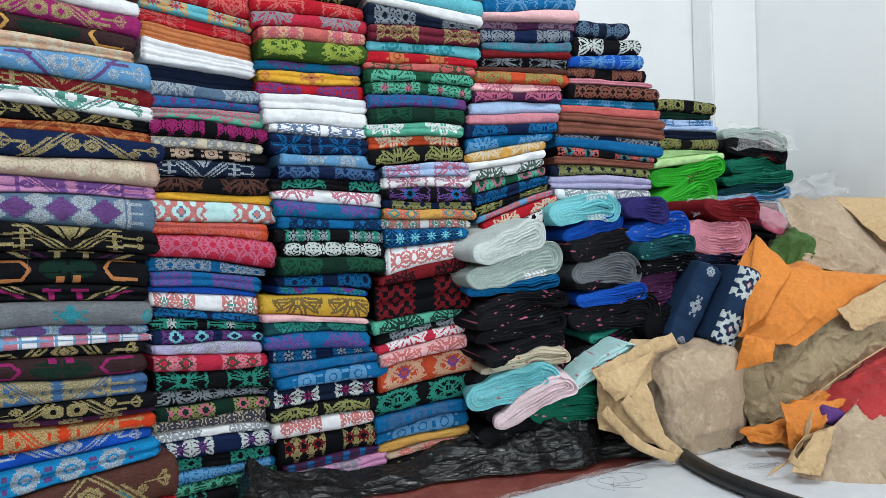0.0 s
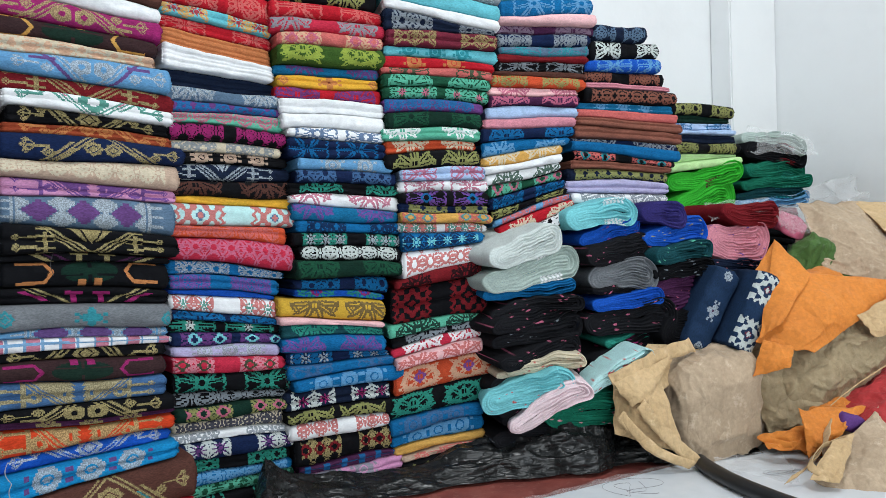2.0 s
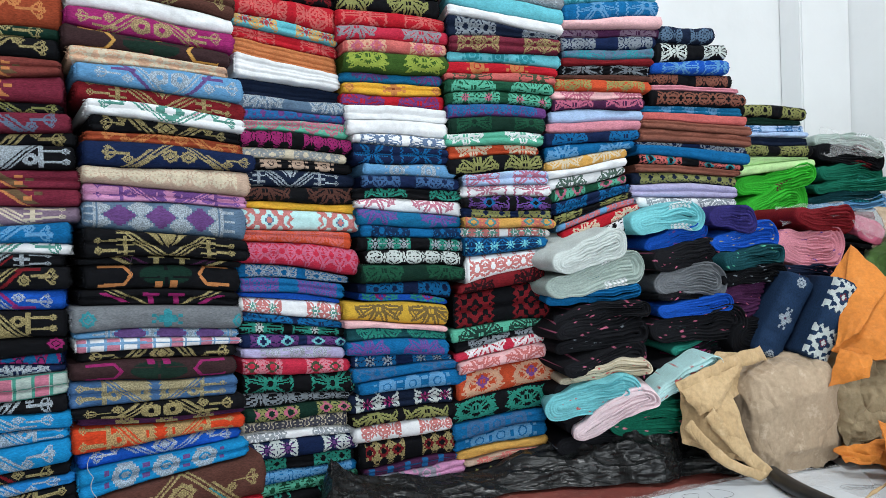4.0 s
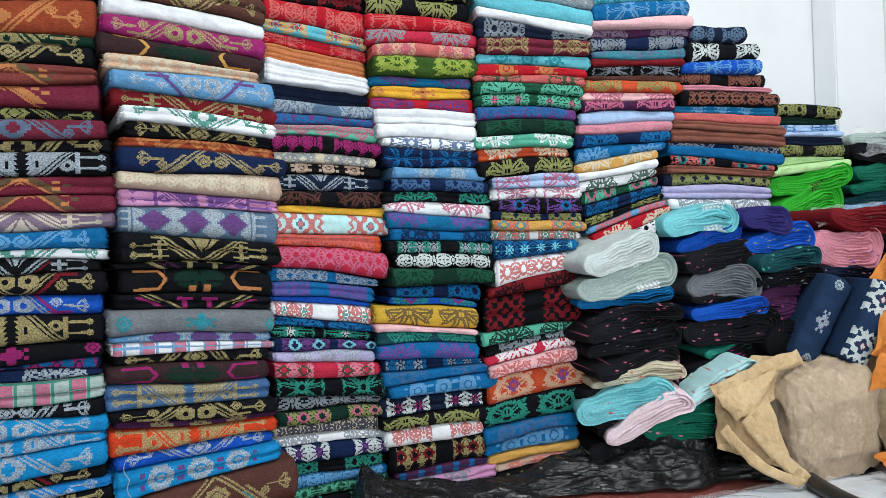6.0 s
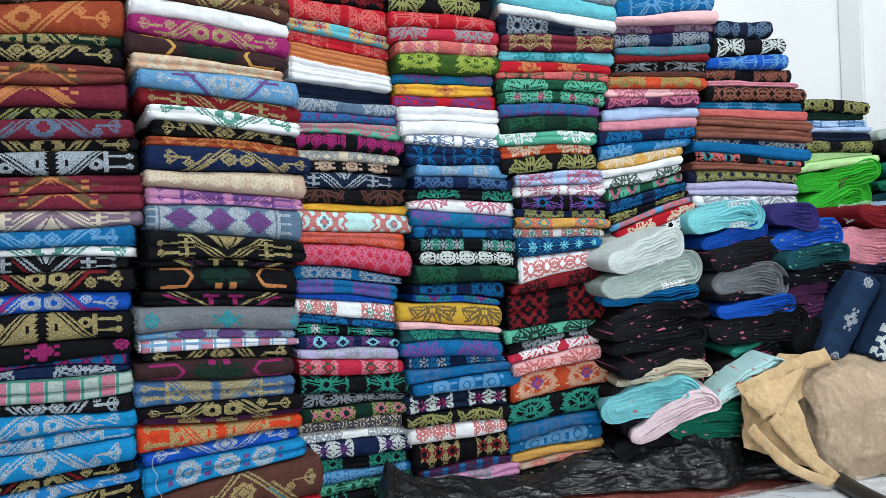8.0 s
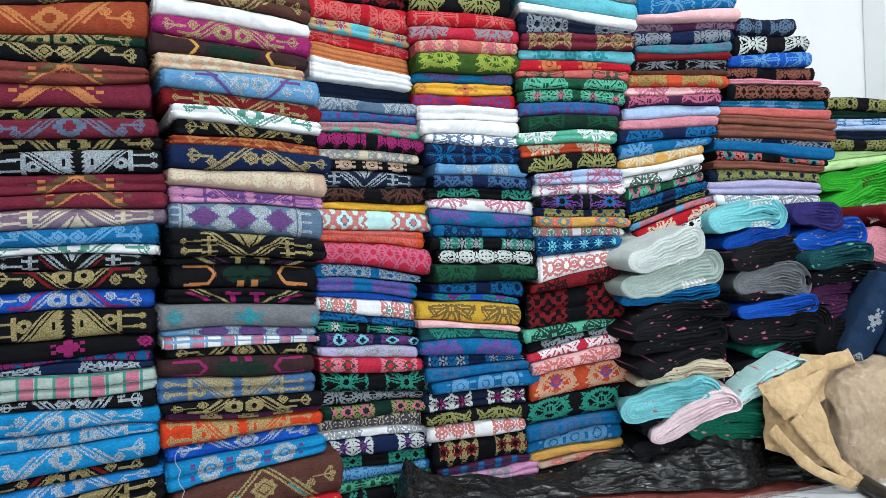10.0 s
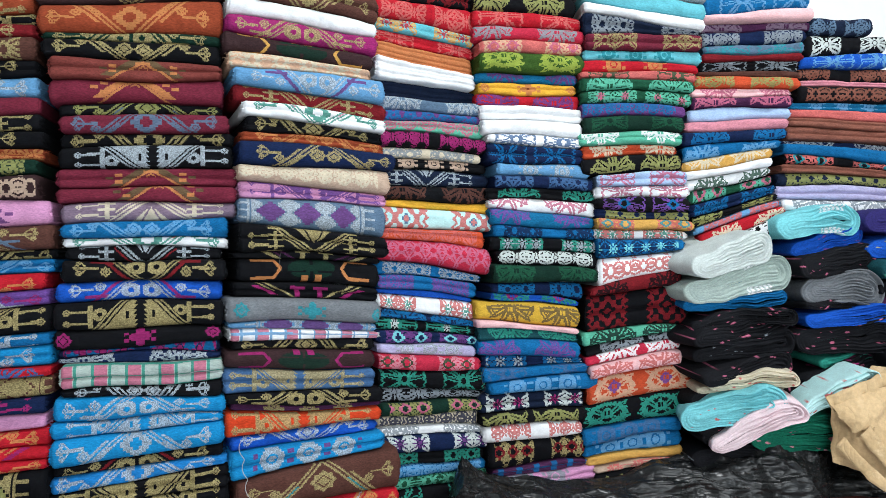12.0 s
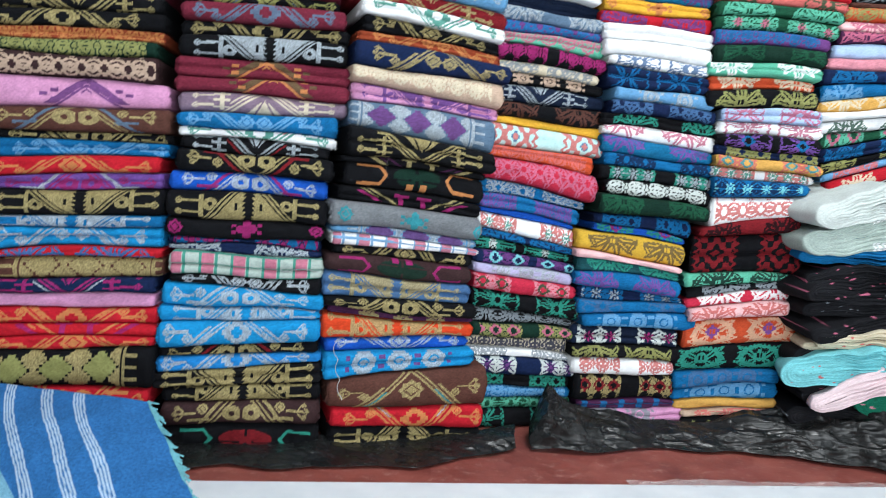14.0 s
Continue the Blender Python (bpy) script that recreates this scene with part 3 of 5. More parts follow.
def rolled_cloth(width, thick, depth, spec, seed, m, group, where):
    """A soft folded bundle seen on its rolled end: an outline like a flat loop, with the layers winding inwards."""
    rng = random.Random(seed)
    base, motif, accent, kind, *more = spec.split()
    pitch = min(0.0078, thick / 6.4) * rng.uniform(0.9, 1.15)
    n, rings = 168, max(12, int(thick / 2 / pitch * 7))
    off = rng.uniform(0, 50)
    hand = rng.choice((-1, 1))
    flat, rr = width / 2 - thick / 2, thick / 2
    taper, sag = -rng.uniform(0.10, 0.42), rng.uniform(-0.008, 0.018)
    steps = [rng.uniform(-0.011, 0.007) for _ in range(40)]
    def outline(a, inset):
        r = max(rr - inset, 0.0001)
        long = 4 * flat + 2 * math.pi * r
        d = a * long
        if d < 2 * flat:
            return Vector((flat - d, r))
        d -= 2 * flat
        if d < math.pi * r:
            return Vector((-flat - math.sin(d / r) * r, math.cos(d / r) * r))
        d -= math.pi * r
        if d < 2 * flat:
            return Vector((-flat + d, -r))
        d -= 2 * flat
        return Vector((flat + math.sin(d / r) * r, -math.cos(d / r) * r))
    verts, cols = [], []
    ground = (*COLOURS[base], 0.0)
    spot = (*COLOURS[motif], 0.0) if motif != "-" and kind != "plain" else ground
    stripe = (*COLOURS[motif], 0.0) if motif != "-" else ground
    back = 3
    for k in range(-back, rings + 1):
        for s in range(n):
            a = s / n
            if k <= 0:
                inset, y = 0.0, depth * (-k / back) ** 1.4 + 0.006
            else:
                inset = rr * 0.999 * k / rings
                wind = inset / pitch + hand * a + 0.55 * noise.noise((a * 6, inset * 60, off))
                turn = wind % 1.0
                y = -0.010 * math.sin(math.pi * turn) ** 0.6 + steps[int(wind) % 40] * math.sin(math.pi * turn) ** 0.5 + 0.010 * noise.noise((a * 8, int(wind) + off, inset * 20))
                # the fold's closed side stays smooth, the layers open towards the other
                along = min(1.0, max(0.0, 0.72 + outline(a, inset).x * 2.2 / width + 0.25 * noise.noise((off, inset * 40, a * 5))))
                y = -0.007 * (inset / rr) * (1 - along) + y * (0.10 + 0.90 * along * along)
            p = outline(a, inset)
            w = 1 + 0.10 * noise.noise((p.x * 13 + off, p.y * 13, y * 4))
            px, pz = p.x * (1 + 0.02 * noise.noise((off, p.y * 20, 1))), p.y * w
            u = 2 * p.x / width
            pz = pz * (1 - taper * u) - sag * u * u * (1 + 0.6 * u)
            pz += 0.013 * noise.noise((p.x * 8, off, y * 3)) + 0.0065 * noise.noise((p.x * 24 + off, p.y * 24, 5 + y * 8))
            verts.append((px, y, pz))
            c = ground
            if spot != ground and k < rings * 0.8:
                g = noise.noise((p.x * 75 + off, p.y * 120, y * 60))
                if g > 0.50 and noise.noise((p.x * 14, p.y * 16, off)) > -0.12:
                    c = spot
            elif kind == "plain" and stripe != ground and 1 <= k < rings * 0.45 and abs(p.x - width * 0.18) < 0.032 and p.y > -thick:
                c = stripe if int(p.x * 240) % 3 else ground
            cols.append(c)
    faces = []
    for k in range(rings + back):
        for s in range(n):
            q, r = k * n + s, k * n + (s + 1) % n
            faces.append((q, q + n, r + n, r))
    ob = new("rolled_cloth")
    ob.matrix_world = m
    cut = back * n
    outer = [f for f in faces if f[1] < cut + n]
    inner = [tuple(q - cut for q in f) for f in faces if f[0] >= cut]
    for name, vs, fs, cs in (("outer_wrap", verts[:cut + n], outer, cols[:cut + n]), ("rolled_end", verts[cut:], inner, cols[cut:])):
        piece = mesh_object(name, vs, fs, CLOTH, ob)
        attr = piece.data.color_attributes.new("dye", "FLOAT_COLOR", "POINT")
        attr.data.foreach_set("color", np.array(cs, np.float32).ravel())
    say = "folded {} cloth ".format(word(base)) + (PATTERN_WORDS[kind].format(word(motif)) + " " if kind != "plain" else "") + where
    return tagged(ob, say, "folded cloth", group)


def cloth_stack(letter, rows, edges, left, right, lean, foot=0.0, foot_tilt=0.0, depth=0.28, where="in a tall stack", group="cloths stacked against the wall", soft=0, fine=0.0022):
    """A stack of folded cloths from the foot up. Rows: thickness and slope of its top in millimetres, then the dyes and the pattern.
    Edges: how far each cloth sits off the middle, and its width, in millimetres."""
    (xl, yl), (xr, yr) = left, right
    width = math.hypot(xr - xl, yr - yl)
    turn = math.degrees(math.atan2(yr - yl, xr - xl))
    m0 = pose((xl + xr) / 2, (yl + yr) / 2, 0, 0, 0, turn)
    rng = random.Random("stack" + letter)
    z, tilt = foot, foot_tilt
    wave = (0.0, 0.0, 0.0)

    def surface(z, tilt, wave):
        return lambda u: z + tilt * (u * 0.5) + wave[0] * np.sin(u * 3.1 + wave[1]) + wave[2] * (1 - u * u)

    low = surface(z, tilt, wave)
    for n, ((mm, slope, spec), (off, wide)) in enumerate(zip(rows, edges)):
        z += mm / 1000
        top_wave = (rng.uniform(-0.0032, 0.0032), rng.uniform(0, 6), rng.uniform(-0.001, 0.0055))
        high = surface(z, slope / 1000, top_wave)
        u = np.linspace(-1, 1, 9)
        if float((high(u) - low(u)).min()) < 0.006:
            slope = slope * 0.5 + tilt * 1000 * 0.5
            high = surface(z, slope / 1000, wave)
        gap = 0.0006
        y = lean * (z - mm / 2000 - 0.55)
        w = wide / 1000 + rng.uniform(-0.003, 0.003)
        rolled = n >= len(rows) - soft or spec[-2:] in ("3r", "4r")
        if rolled:
            u = np.array([-1.0, 0.0, 1.0])
            a, b = low(u), high(u)
            zc, th = float((a[1] + b[1]) / 2), float((b - a).mean())
            angle = math.degrees(math.atan2(float((a[2] + b[2] - a[0] - b[0]) / 2), w))
            rolled_cloth(w, max(th * 1.16, 0.022), depth, spec, letter + str(n), m0 @ pose(off / 1000, y - 0.01 + rng.uniform(-0.018, 0.018), zc, rng.uniform(-4, 6), -angle, rng.uniform(-11, 11)), group, where)
            low, tilt, wave = high, slope / 1000, top_wave
            continue
        folded_cloth(w, depth, low, (lambda h: lambda u: h(u) - gap)(high), spec, letter + str(n), m0 @ pose(0, y, 0), group, where,
                     ahead=rng.uniform(-0.013, 0.013), shift=off / 1000, fine=fine)
        low, tilt, wave = high, slope / 1000, top_wave


# ---- the stacks ----
STACK_A = [
    (31, 9, 'dkbrown gold - songket'),
    (46, 11, 'black gold - gate'),
    (45, 9, 'red orange - songket'),
    (70, 21, 'black olive gold steps'),
    (23, 19, 'red orange - fan'),
    (23, 13, 'red orange magenta tee'),
    (30, 18, 'red orange - fan'),
    (27, 17, 'pink - - plain'),
    (32, 22, 'navy magenta silver comb'),
    (38, 21, 'brown gold - steps'),
    (16, 27, 'red blue - zig'),
    (42, 18, 'skyblue silver - fan'),
    (23, 21, 'blue silver - gate'),
    (48, 22, 'black gold - gate'),
    (28, 32, 'violet magenta silver moth'),
    (36, 25, 'red orange - fan'),
    (29, 15, 'blue ltblue - songket'),
    (16, 18, 'black gold - songket'),
    (46, 24, 'brown gold slate moth'),
    (56, 6, 'pink purple - vee'),
    (45, 11, 'dkbrown tan - allover'),
    (27, 17, 'dkgreen olive - allover'),
    (23, 20, 'rust orange - allover'),
    (32, 21, 'black gold - songket'),
    (32, 25, 'black gold - songket'),
    (36, 24, 'maroon plum - plain'),
    (38, 30, 'ltblue silver purple songket'),
    (27, 41, 'black gold - songket'),
    (44, 42, 'brown gold - allover'),
    (27, 43, 'dkred gold - songket'),
    (27, 43, 'black gold - songket'),
    (29, 44, 'rust gold - songket'),
    (31, 45, 'brown gold - songket'),
    (33, 46, 'black gold - songket'),
    (33, 47, 'maroon gold - songket'),
    (33, 48, 'dkgreen gold - songket'),
]
EDGES_A = [(10, 296), (7, 296), (4, 296), (5, 305), (2, 306), (2, 309), (1, 309), (-3, 306), (-5, 306), (-0, 320), (-3, 317), (-5, 319), (-5, 321), (-8, 321), (-11, 320), (-15, 316), (-10, 330), (-10, 334), (-11, 335), (-17, 331), (-29, 314), (-32, 311), (-29, 322), (-28, 326), (-33, 320), (-36, 320), (-38, 320), (-40, 320), (-43, 320), (-45, 320), (-47, 319), (-49, 319), (-51, 319), (-53, 319), (-55, 319), (-57, 319)]
STACK_B = [
    (55, 7, 'black seagreen dkred turtle'),
    (47, 12, 'dkbrown gold - moth'),
    (31, 20, 'black gold - gate'),
    (34, 32, 'black gold - gate'),
    (25, 18, 'azure silver - fan'),
    (21, 22, 'black gold dkred moth'),
    (47, 16, 'skyblue silver - fan'),
    (27, 0, 'skyblue silver - gate'),
    (38, -13, 'skyblue silver - moth'),
    (23, 5, 'black silver - fan'),
    (44, -2, 'palegreen rose seagreen plaid'),
    (14, 0, 'navy silver - zig'),
    (14, 7, 'navy blue magenta blocks'),
    (36, -2, 'black magenta - cross'),
    (55, -1, 'black gold - gate'),
    (39, 0, 'royal silver magenta moth'),
    (39, -2, 'black gold dkred moth'),
    (26, -3, 'black silver dkred comb'),
    (19, 0, 'white seagreen coral fan'),
    (33, 17, 'blue ltblue - fan'),
    (37, 7, 'mauve cream - comb'),
    (31, 9, 'maroon orange umber vee'),
    (39, 9, 'maroon orange umber vee'),
    (42, 14, 'black silver - gate'),
    (30, 13, 'black gold - fan'),
    (33, 15, 'maroon slate - fan'),
    (27, 13, 'black olive slate fan'),
    (46, 18, 'maroon orange - vee'),
    (37, -1, 'terra orange umber vee'),
    (39, 6, 'black gold - fan'),
    (17, 15, 'dkgreen gold - moth'),
    (66, 38, 'rust orange - fan'),
    (43, 36, 'dkbrown gold - fan'),
    (36, 33, 'black gold - gate'),
]
EDGES_B = [(12, 298), (11, 299), (11, 299), (1, 318), (2, 308), (-0, 300), (-0, 303), (-2, 305), (3, 305), (6, 286), (7, 289), (0, 288), (-1, 291), (-1, 299), (0, 306), (0, 300), (10, 297), (7, 285), (11, 296), (10, 303), (18, 321), (15, 329), (15, 328), (13, 321), (14, 318), (10, 307), (-0, 298), (-6, 324), (-7, 317), (-14, 325), (-13, 331), (-15, 340), (-19, 341), (-19, 342)]
STACK_C = [
    (46, -11, 'black gold - gate'),
    (44, -2, 'red orange silver fan'),
    (72, 32, 'brown gold teal fan'),
    (45, 13, 'skyblue silver purple medal'),
    (26, 4, 'royal silver - fan'),
    (39, -18, 'redorange gold - gate'),
    (13, -31, 'plum gold - medal'),
    (28, -11, 'black gold - moth'),
    (46, -21, 'steel gold - gate'),
    (36, -16, 'dkbrown magenta dkgreen turtle'),
    (23, -10, 'black gold - fan'),
    (20, -22, 'white rose ltblue plaid'),
    (18, -15, 'ltblue purple silver steps'),
    (48, -20, 'midgrey teal - cross'),
    (32, -21, 'black gold magenta tee'),
    (48, -17, 'black orange dkgreen turtle'),
    (15, -15, 'black plum gold tee'),
    (50, -32, 'black gold - comb'),
    (64, -13, 'slate purple silver steps'),
    (28, -24, 'pink violet - gate'),
    (44, -5, 'tan cream - allover'),
    (43, -15, 'navy gold - fan'),
    (25, -13, 'rust orange - fan'),
    (26, -21, 'black gold - fan'),
    (29, -22, 'white seagreen rose fan'),
    (37, -20, 'dkred gold - comb'),
    (43, -3, 'ltblue silver purple moth'),
    (29, -10, 'peach cream - allover'),
    (35, -21, 'dkbrown amber dkgreen turtle'),
    (41, -11, 'magenta gold - moth'),
    (33, -26, 'white - - plain'),
    (50, -16, 'brown gold - fan'),
    (44, 1, 'black gold - fan'),
]
EDGES_C = [(19, 331), (19, 333), (15, 342), (-6, 320), (-10, 308), (-11, 324), (-2, 314), (-9, 323), (-19, 312), (-17, 310), (-7, 300), (-5, 312), (-7, 311), (-8, 321), (-1, 305), (4, 294), (4, 313), (14, 317), (16, 317), (20, 315), (20, 324), (26, 336), (21, 307), (23, 291), (23, 309), (18, 329), (14, 321), (-6, 303), (-7, 319), (1, 326), (3, 323), (5, 317), (6, 318)]
STACK_D = [
    (42, -3, 'black seagreen - floral'),
    (30, -2, 'green mint - allover'),
    (29, -9, 'blue ltblue - blocks'),
    (27, -19, 'black seagreen - floral'),
    (41, -17, 'navy palegrey purple floral'),
    (18, -21, 'white grey - floral'),
    (32, -9, 'cream navy - blocks'),
    (29, -16, 'dkgreen olive rose blocks'),
    (26, -29, 'black grey - allover'),
    (47, -21, 'black seagreen - floral'),
    (36, -26, 'crimson rosepink green floral'),
    (26, -21, 'lavender silver - medal'),
    (26, -28, 'navy purple aqua floral'),
    (26, -37, 'black seagreen palegrey floral'),
    (17, -43, 'navy blue - zig'),
    (39, -32, 'white coral seagreen floral'),
    (14, -31, 'royal purple - plain'),
    (33, -25, 'blue violet - blocks'),
    (28, -41, 'blue silver - floral'),
    (56, -27, 'crimson rose - allover'),
    (33, -10, 'orangered coral - allover'),
    (47, -17, 'paleaqua coral steel ornament'),
    (21, -2, 'yellow cream - plain'),
    (38, 2, 'black brown - zig'),
    (36, -1, 'dknavy silver - songket'),
    (25, -5, 'black tan - medal'),
    (23, -5, 'cream grey - floral'),
    (38, -5, 'black magenta - blocks'),
    (31, 8, 'mint rose white blocks'),
    (22, 4, 'purple blue - blocks'),
    (33, 2, 'slate silver - zig'),
    (37, -9, 'dknavy - - plain 3'),
    (45, -27, 'white - - plain 4'),
    (41, -21, 'copper - - plain 4'),
    (28, -20, 'red coral - floral'),
    (31, -18, 'cyan amber red blocks'),
    (53, -1, 'red coral - floral'),
    (46, -3, 'black dkred - floral'),
    (45, -9, 'red coral - floral'),
]
EDGES_D = [(-28, 288), (-32, 280), (-37, 271), (-36, 271), (-35, 273), (-40, 263), (-42, 258), (-40, 263), (-35, 272), (-33, 277), (-43, 257), (-46, 249), (-41, 260), (-40, 262), (-43, 254), (-44, 253), (-45, 250), (-43, 254), (-33, 274), (-24, 292), (-32, 276), (-19, 301), (-20, 299), (-20, 298), (-21, 295), (-25, 287), (-32, 272), (-26, 285), (-30, 277), (-32, 273), (-28, 279), (-32, 272), (-38, 258), (-36, 262), (-35, 265), (-36, 262), (-36, 261), (-30, 273), (-30, 274)]
STACK_E = [
    (24, 16, 'olive white black zig'),
    (35, 13, 'pink grey - medal'),
    (17, 7, 'plum blue - stripe'),
    (64, 4, 'black gold dkred blocks'),
    (37, -3, 'white coral - blocks'),
    (32, 2, 'black olive - zig'),
    (44, 0, 'dknavy palegrey magenta floral'),
    (36, 13, 'blue ltblue - medal'),
    (28, -1, 'blue steel - floral'),
    (25, -20, 'navy blue silver blocks'),
    (38, -12, 'blue violet - zig'),
    (24, -26, 'dkteal seagreen - zig'),
    (16, -30, 'lightpink - - plain'),
    (54, -23, 'mustard umber - zig'),
    (15, -26, 'royal seagreen magenta zig'),
    (32, -5, 'navy blue - floral'),
    (42, -19, 'dkgreen green - zig'),
    (36, -11, 'black palegrey - blocks'),
    (34, -11, 'black seagreen silver blocks'),
    (28, -10, 'blue navy - floral'),
    (36, -26, 'tealblue violet - zig'),
    (31, -6, 'white rose - zig'),
    (28, -5, 'black seagreen - zig'),
    (32, -6, 'navy steel silver floral'),
    (33, -2, 'ltblue silver - medal'),
    (44, -12, 'navy blue - floral'),
    (25, -3, 'white steel - floral'),
    (39, 0, 'white - - plain'),
    (36, 0, 'white - - plain'),
    (29, 6, 'red purple - zig'),
    (29, 5, 'yellow copper dkred cross'),
    (23, 9, 'tealblue purple - zig'),
    (51, 13, 'moss leafgreen - leaf'),
    (30, 11, 'coral peach rose floral'),
    (34, 8, 'crimson grey - zig'),
    (39, -0, 'red coral - floral'),
    (46, 6, 'black olive - zig'),
    (38, 4, 'black olive - zig'),
    (42, 9, 'red coral - floral'),
]
EDGES_E = [(1, 250), (7, 266), (-3, 251), (-10, 252), (-21, 258), (-20, 272), (-20, 270), (10, 289), (-9, 276), (-11, 264), (-27, 266), (-28, 256), (-31, 264), (-27, 273), (-4, 228), (1, 242), (18, 279), (24, 268), (20, 284), (25, 276), (19, 281), (20, 285), (18, 293), (22, 261), (21, 248), (-2, 248), (-4, 247), (-8, 263), (-7, 271), (-12, 274), (-14, 263), (-16, 272), (-9, 271), (-6, 269), (-10, 295), (-12, 290), (-17, 275), (-16, 275), (-16, 275)]
STACK_F = [
    (57, 22, 'black olive - zig'),
    (17, 21, 'tan coral - allover'),
    (22, 28, 'amber - - plain'),
    (35, 37, 'blue ltblue - medal'),
    (35, 28, 'blue steel - medal'),
    (65, 41, 'black seagreen - leaf'),
    (66, 38, 'orangered peach violet leaf'),
    (33, 42, 'lightpink coral - zig'),
    (27, 45, 'crimson white - zig'),
    (22, 40, 'black grey - zig'),
    (25, 17, 'mint black - zig'),
    (96, 28, 'black dkred - ornament'),
    (34, 54, 'dkred black - zig'),
    (58, 20, 'white coral - allover'),
    (38, -5, 'blue navy aqua allover'),
    (22, -10, 'white coral seagreen blocks'),
    (28, -12, 'amber coral teal floral'),
    (21, -12, 'navy olive - blocks'),
    (36, 1, 'black violet blue floral'),
    (29, 1, 'white rose steel floral'),
    (34, 7, 'paleblue rose - floral'),
    (42, 11, 'black olive - zig'),
    (28, 0, 'orangered cream - zig'),
    (32, 2, 'mint white - zig'),
    (39, 0, 'dkgreen green - floral'),
    (34, -10, 'purple blue - blocks'),
    (32, -3, 'green mint rose floral'),
    (28, -10, 'green mint - zig'),
    (22, -3, 'coral green - floral'),
    (26, -10, 'red orange - medal'),
    (32, -2, 'cyan teal - medal'),
    (36, -2, 'maroon gold - floral'),
    (35, -47, 'dknavy grey - floral'),
    (26, -47, 'white - - plain'),
    (38, -32, 'cyan teal - plain'),
    (42, -27, 'grey silver - floral'),
    (38, -23, 'red coral - floral'),
]
EDGES_F = [(-13, 229), (-12, 229), (-23, 242), (-28, 246), (-29, 248), (-26, 268), (-9, 257), (-19, 229), (-20, 244), (-16, 248), (-16, 265), (-10, 259), (-15, 225), (22, 258), (1, 220), (7, 233), (13, 245), (10, 239), (10, 239), (11, 239), (9, 226), (-18, 252), (-20, 245), (-19, 260), (-10, 254), (-8, 267), (-1, 286), (1, 293), (4, 297), (10, 309), (19, 305), (19, 299), (15, 300), (21, 313), (22, 313), (22, 314), (22, 314)]
STACK_G = [
    (35, 87, 'black white - blocks'),
    (29, 74, 'red cream - zig'),
    (17, 70, 'ltblue coral - blocks'),
    (21, 61, 'black olive - floral'),
    (30, 51, 'navy blue - floral'),
    (27, 42, 'green mint rose floral'),
    (27, 35, 'white green - zig'),
    (20, 35, 'white - - plain'),
    (28, 36, 'amber cream - zig'),
    (33, 18, 'blue ltblue - zig'),
    (30, 7, 'navy blue - zig'),
    (27, 6, 'rosepink - - plain'),
    (34, 3, 'paleblue - - plain'),
    (29, 1, 'plum rose - zig'),
    (22, -6, 'lightpink rose - zig'),
    (31, -8, 'orangered olive - floral'),
    (15, -5, 'brown plum - plain'),
    (25, -0, 'black grey dkred floral'),
    (17, 0, 'dkred plum - plain'),
    (26, 9, 'slate teal - floral'),
    (32, 2, 'navy grey - floral'),
    (26, 1, 'plum mauve - zig'),
    (24, 14, 'lightpink - - plain'),
    (46, 11, 'blue ltblue - floral'),
    (36, 12, 'cyan teal - floral'),
    (34, 13, 'red coral - floral'),
]
EDGES_G = [(0, 199), (-0, 211), (-4, 221), (-11, 220), (-16, 218), (-22, 218), (-30, 216), (-32, 225), (-30, 227), (-19, 248), (-13, 260), (-4, 261), (6, 263), (11, 258), (10, 259), (27, 272), (34, 264), (34, 255), (41, 261), (45, 259), (45, 264), (56, 284), (55, 286), (54, 269), (56, 269), (57, 269)]
STACK_H = [
    (32, -7, 'white grey - zig'),
    (35, -8, 'lavender violet - plain 2'),
    (30, -12, 'dknavy olive - blocks'),
    (19, -20, 'sienna rose - plain'),
    (22, -29, 'black coral teal floral'),
    (28, -24, 'blue royal - plain'),
    (16, -13, 'navy silver - zig'),
    (34, -19, 'sienna rose - plain 2'),
    (22, -12, 'sienna rose - plain'),
    (29, -8, 'coral rose - plain'),
    (24, -1, 'tealblue ltblue - medal'),
    (40, -1, 'black sienna - allover'),
    (11, -3, 'rosepink - - plain'),
    (37, 5, 'black sienna - floral'),
    (33, 17, 'royal ltblue - floral'),
    (49, 7, 'black palegrey - floral'),
    (45, 3, 'dknavy slate - floral'),
]
EDGES_H = [(-22, 319), (-29, 339), (-25, 330), (-18, 329), (-8, 334), (-4, 357), (1, 369), (14, 360), (14, 353), (9, 336), (10, 323), (24, 314), (16, 285), (3, 269), (-5, 250), (-3, 226), (-18, 180)]
STACK_I = [
    (156, -32, 'black - - plain 3'),
    (92, -27, 'black - - plain 3'),
    (111, -21, 'dkgreen - - plain 3'),
    (111, -15, 'black - - plain 3'),
    (99, 14, 'dknavy - - plain 3'),
    (100, 82, 'black - - plain 3'),
    (87, 38, 'lime brown - plain 4r'),
    (60, 31, 'lime - - plain 3r'),
    (27, 30, 'palelime lime - plain'),
    (23, 1, 'palelime - - plain'),
    (34, -2, 'black olive - floral'),
    (26, 2, 'dknavy - - plain'),
    (16, 0, 'paleblue - - plain'),
    (19, 6, 'paleblue blue - floral'),
    (21, -5, 'dkgreen black - plain'),
    (40, -5, 'black olive - floral'),
]
EDGES_I = [(-2, 250), (1, 250), (5, 250), (9, 250), (13, 250), (16, 251), (25, 266), (38, 292), (37, 290), (35, 285), (34, 283), (32, 279), (28, 270), (22, 257), (15, 245), (19, 251)]
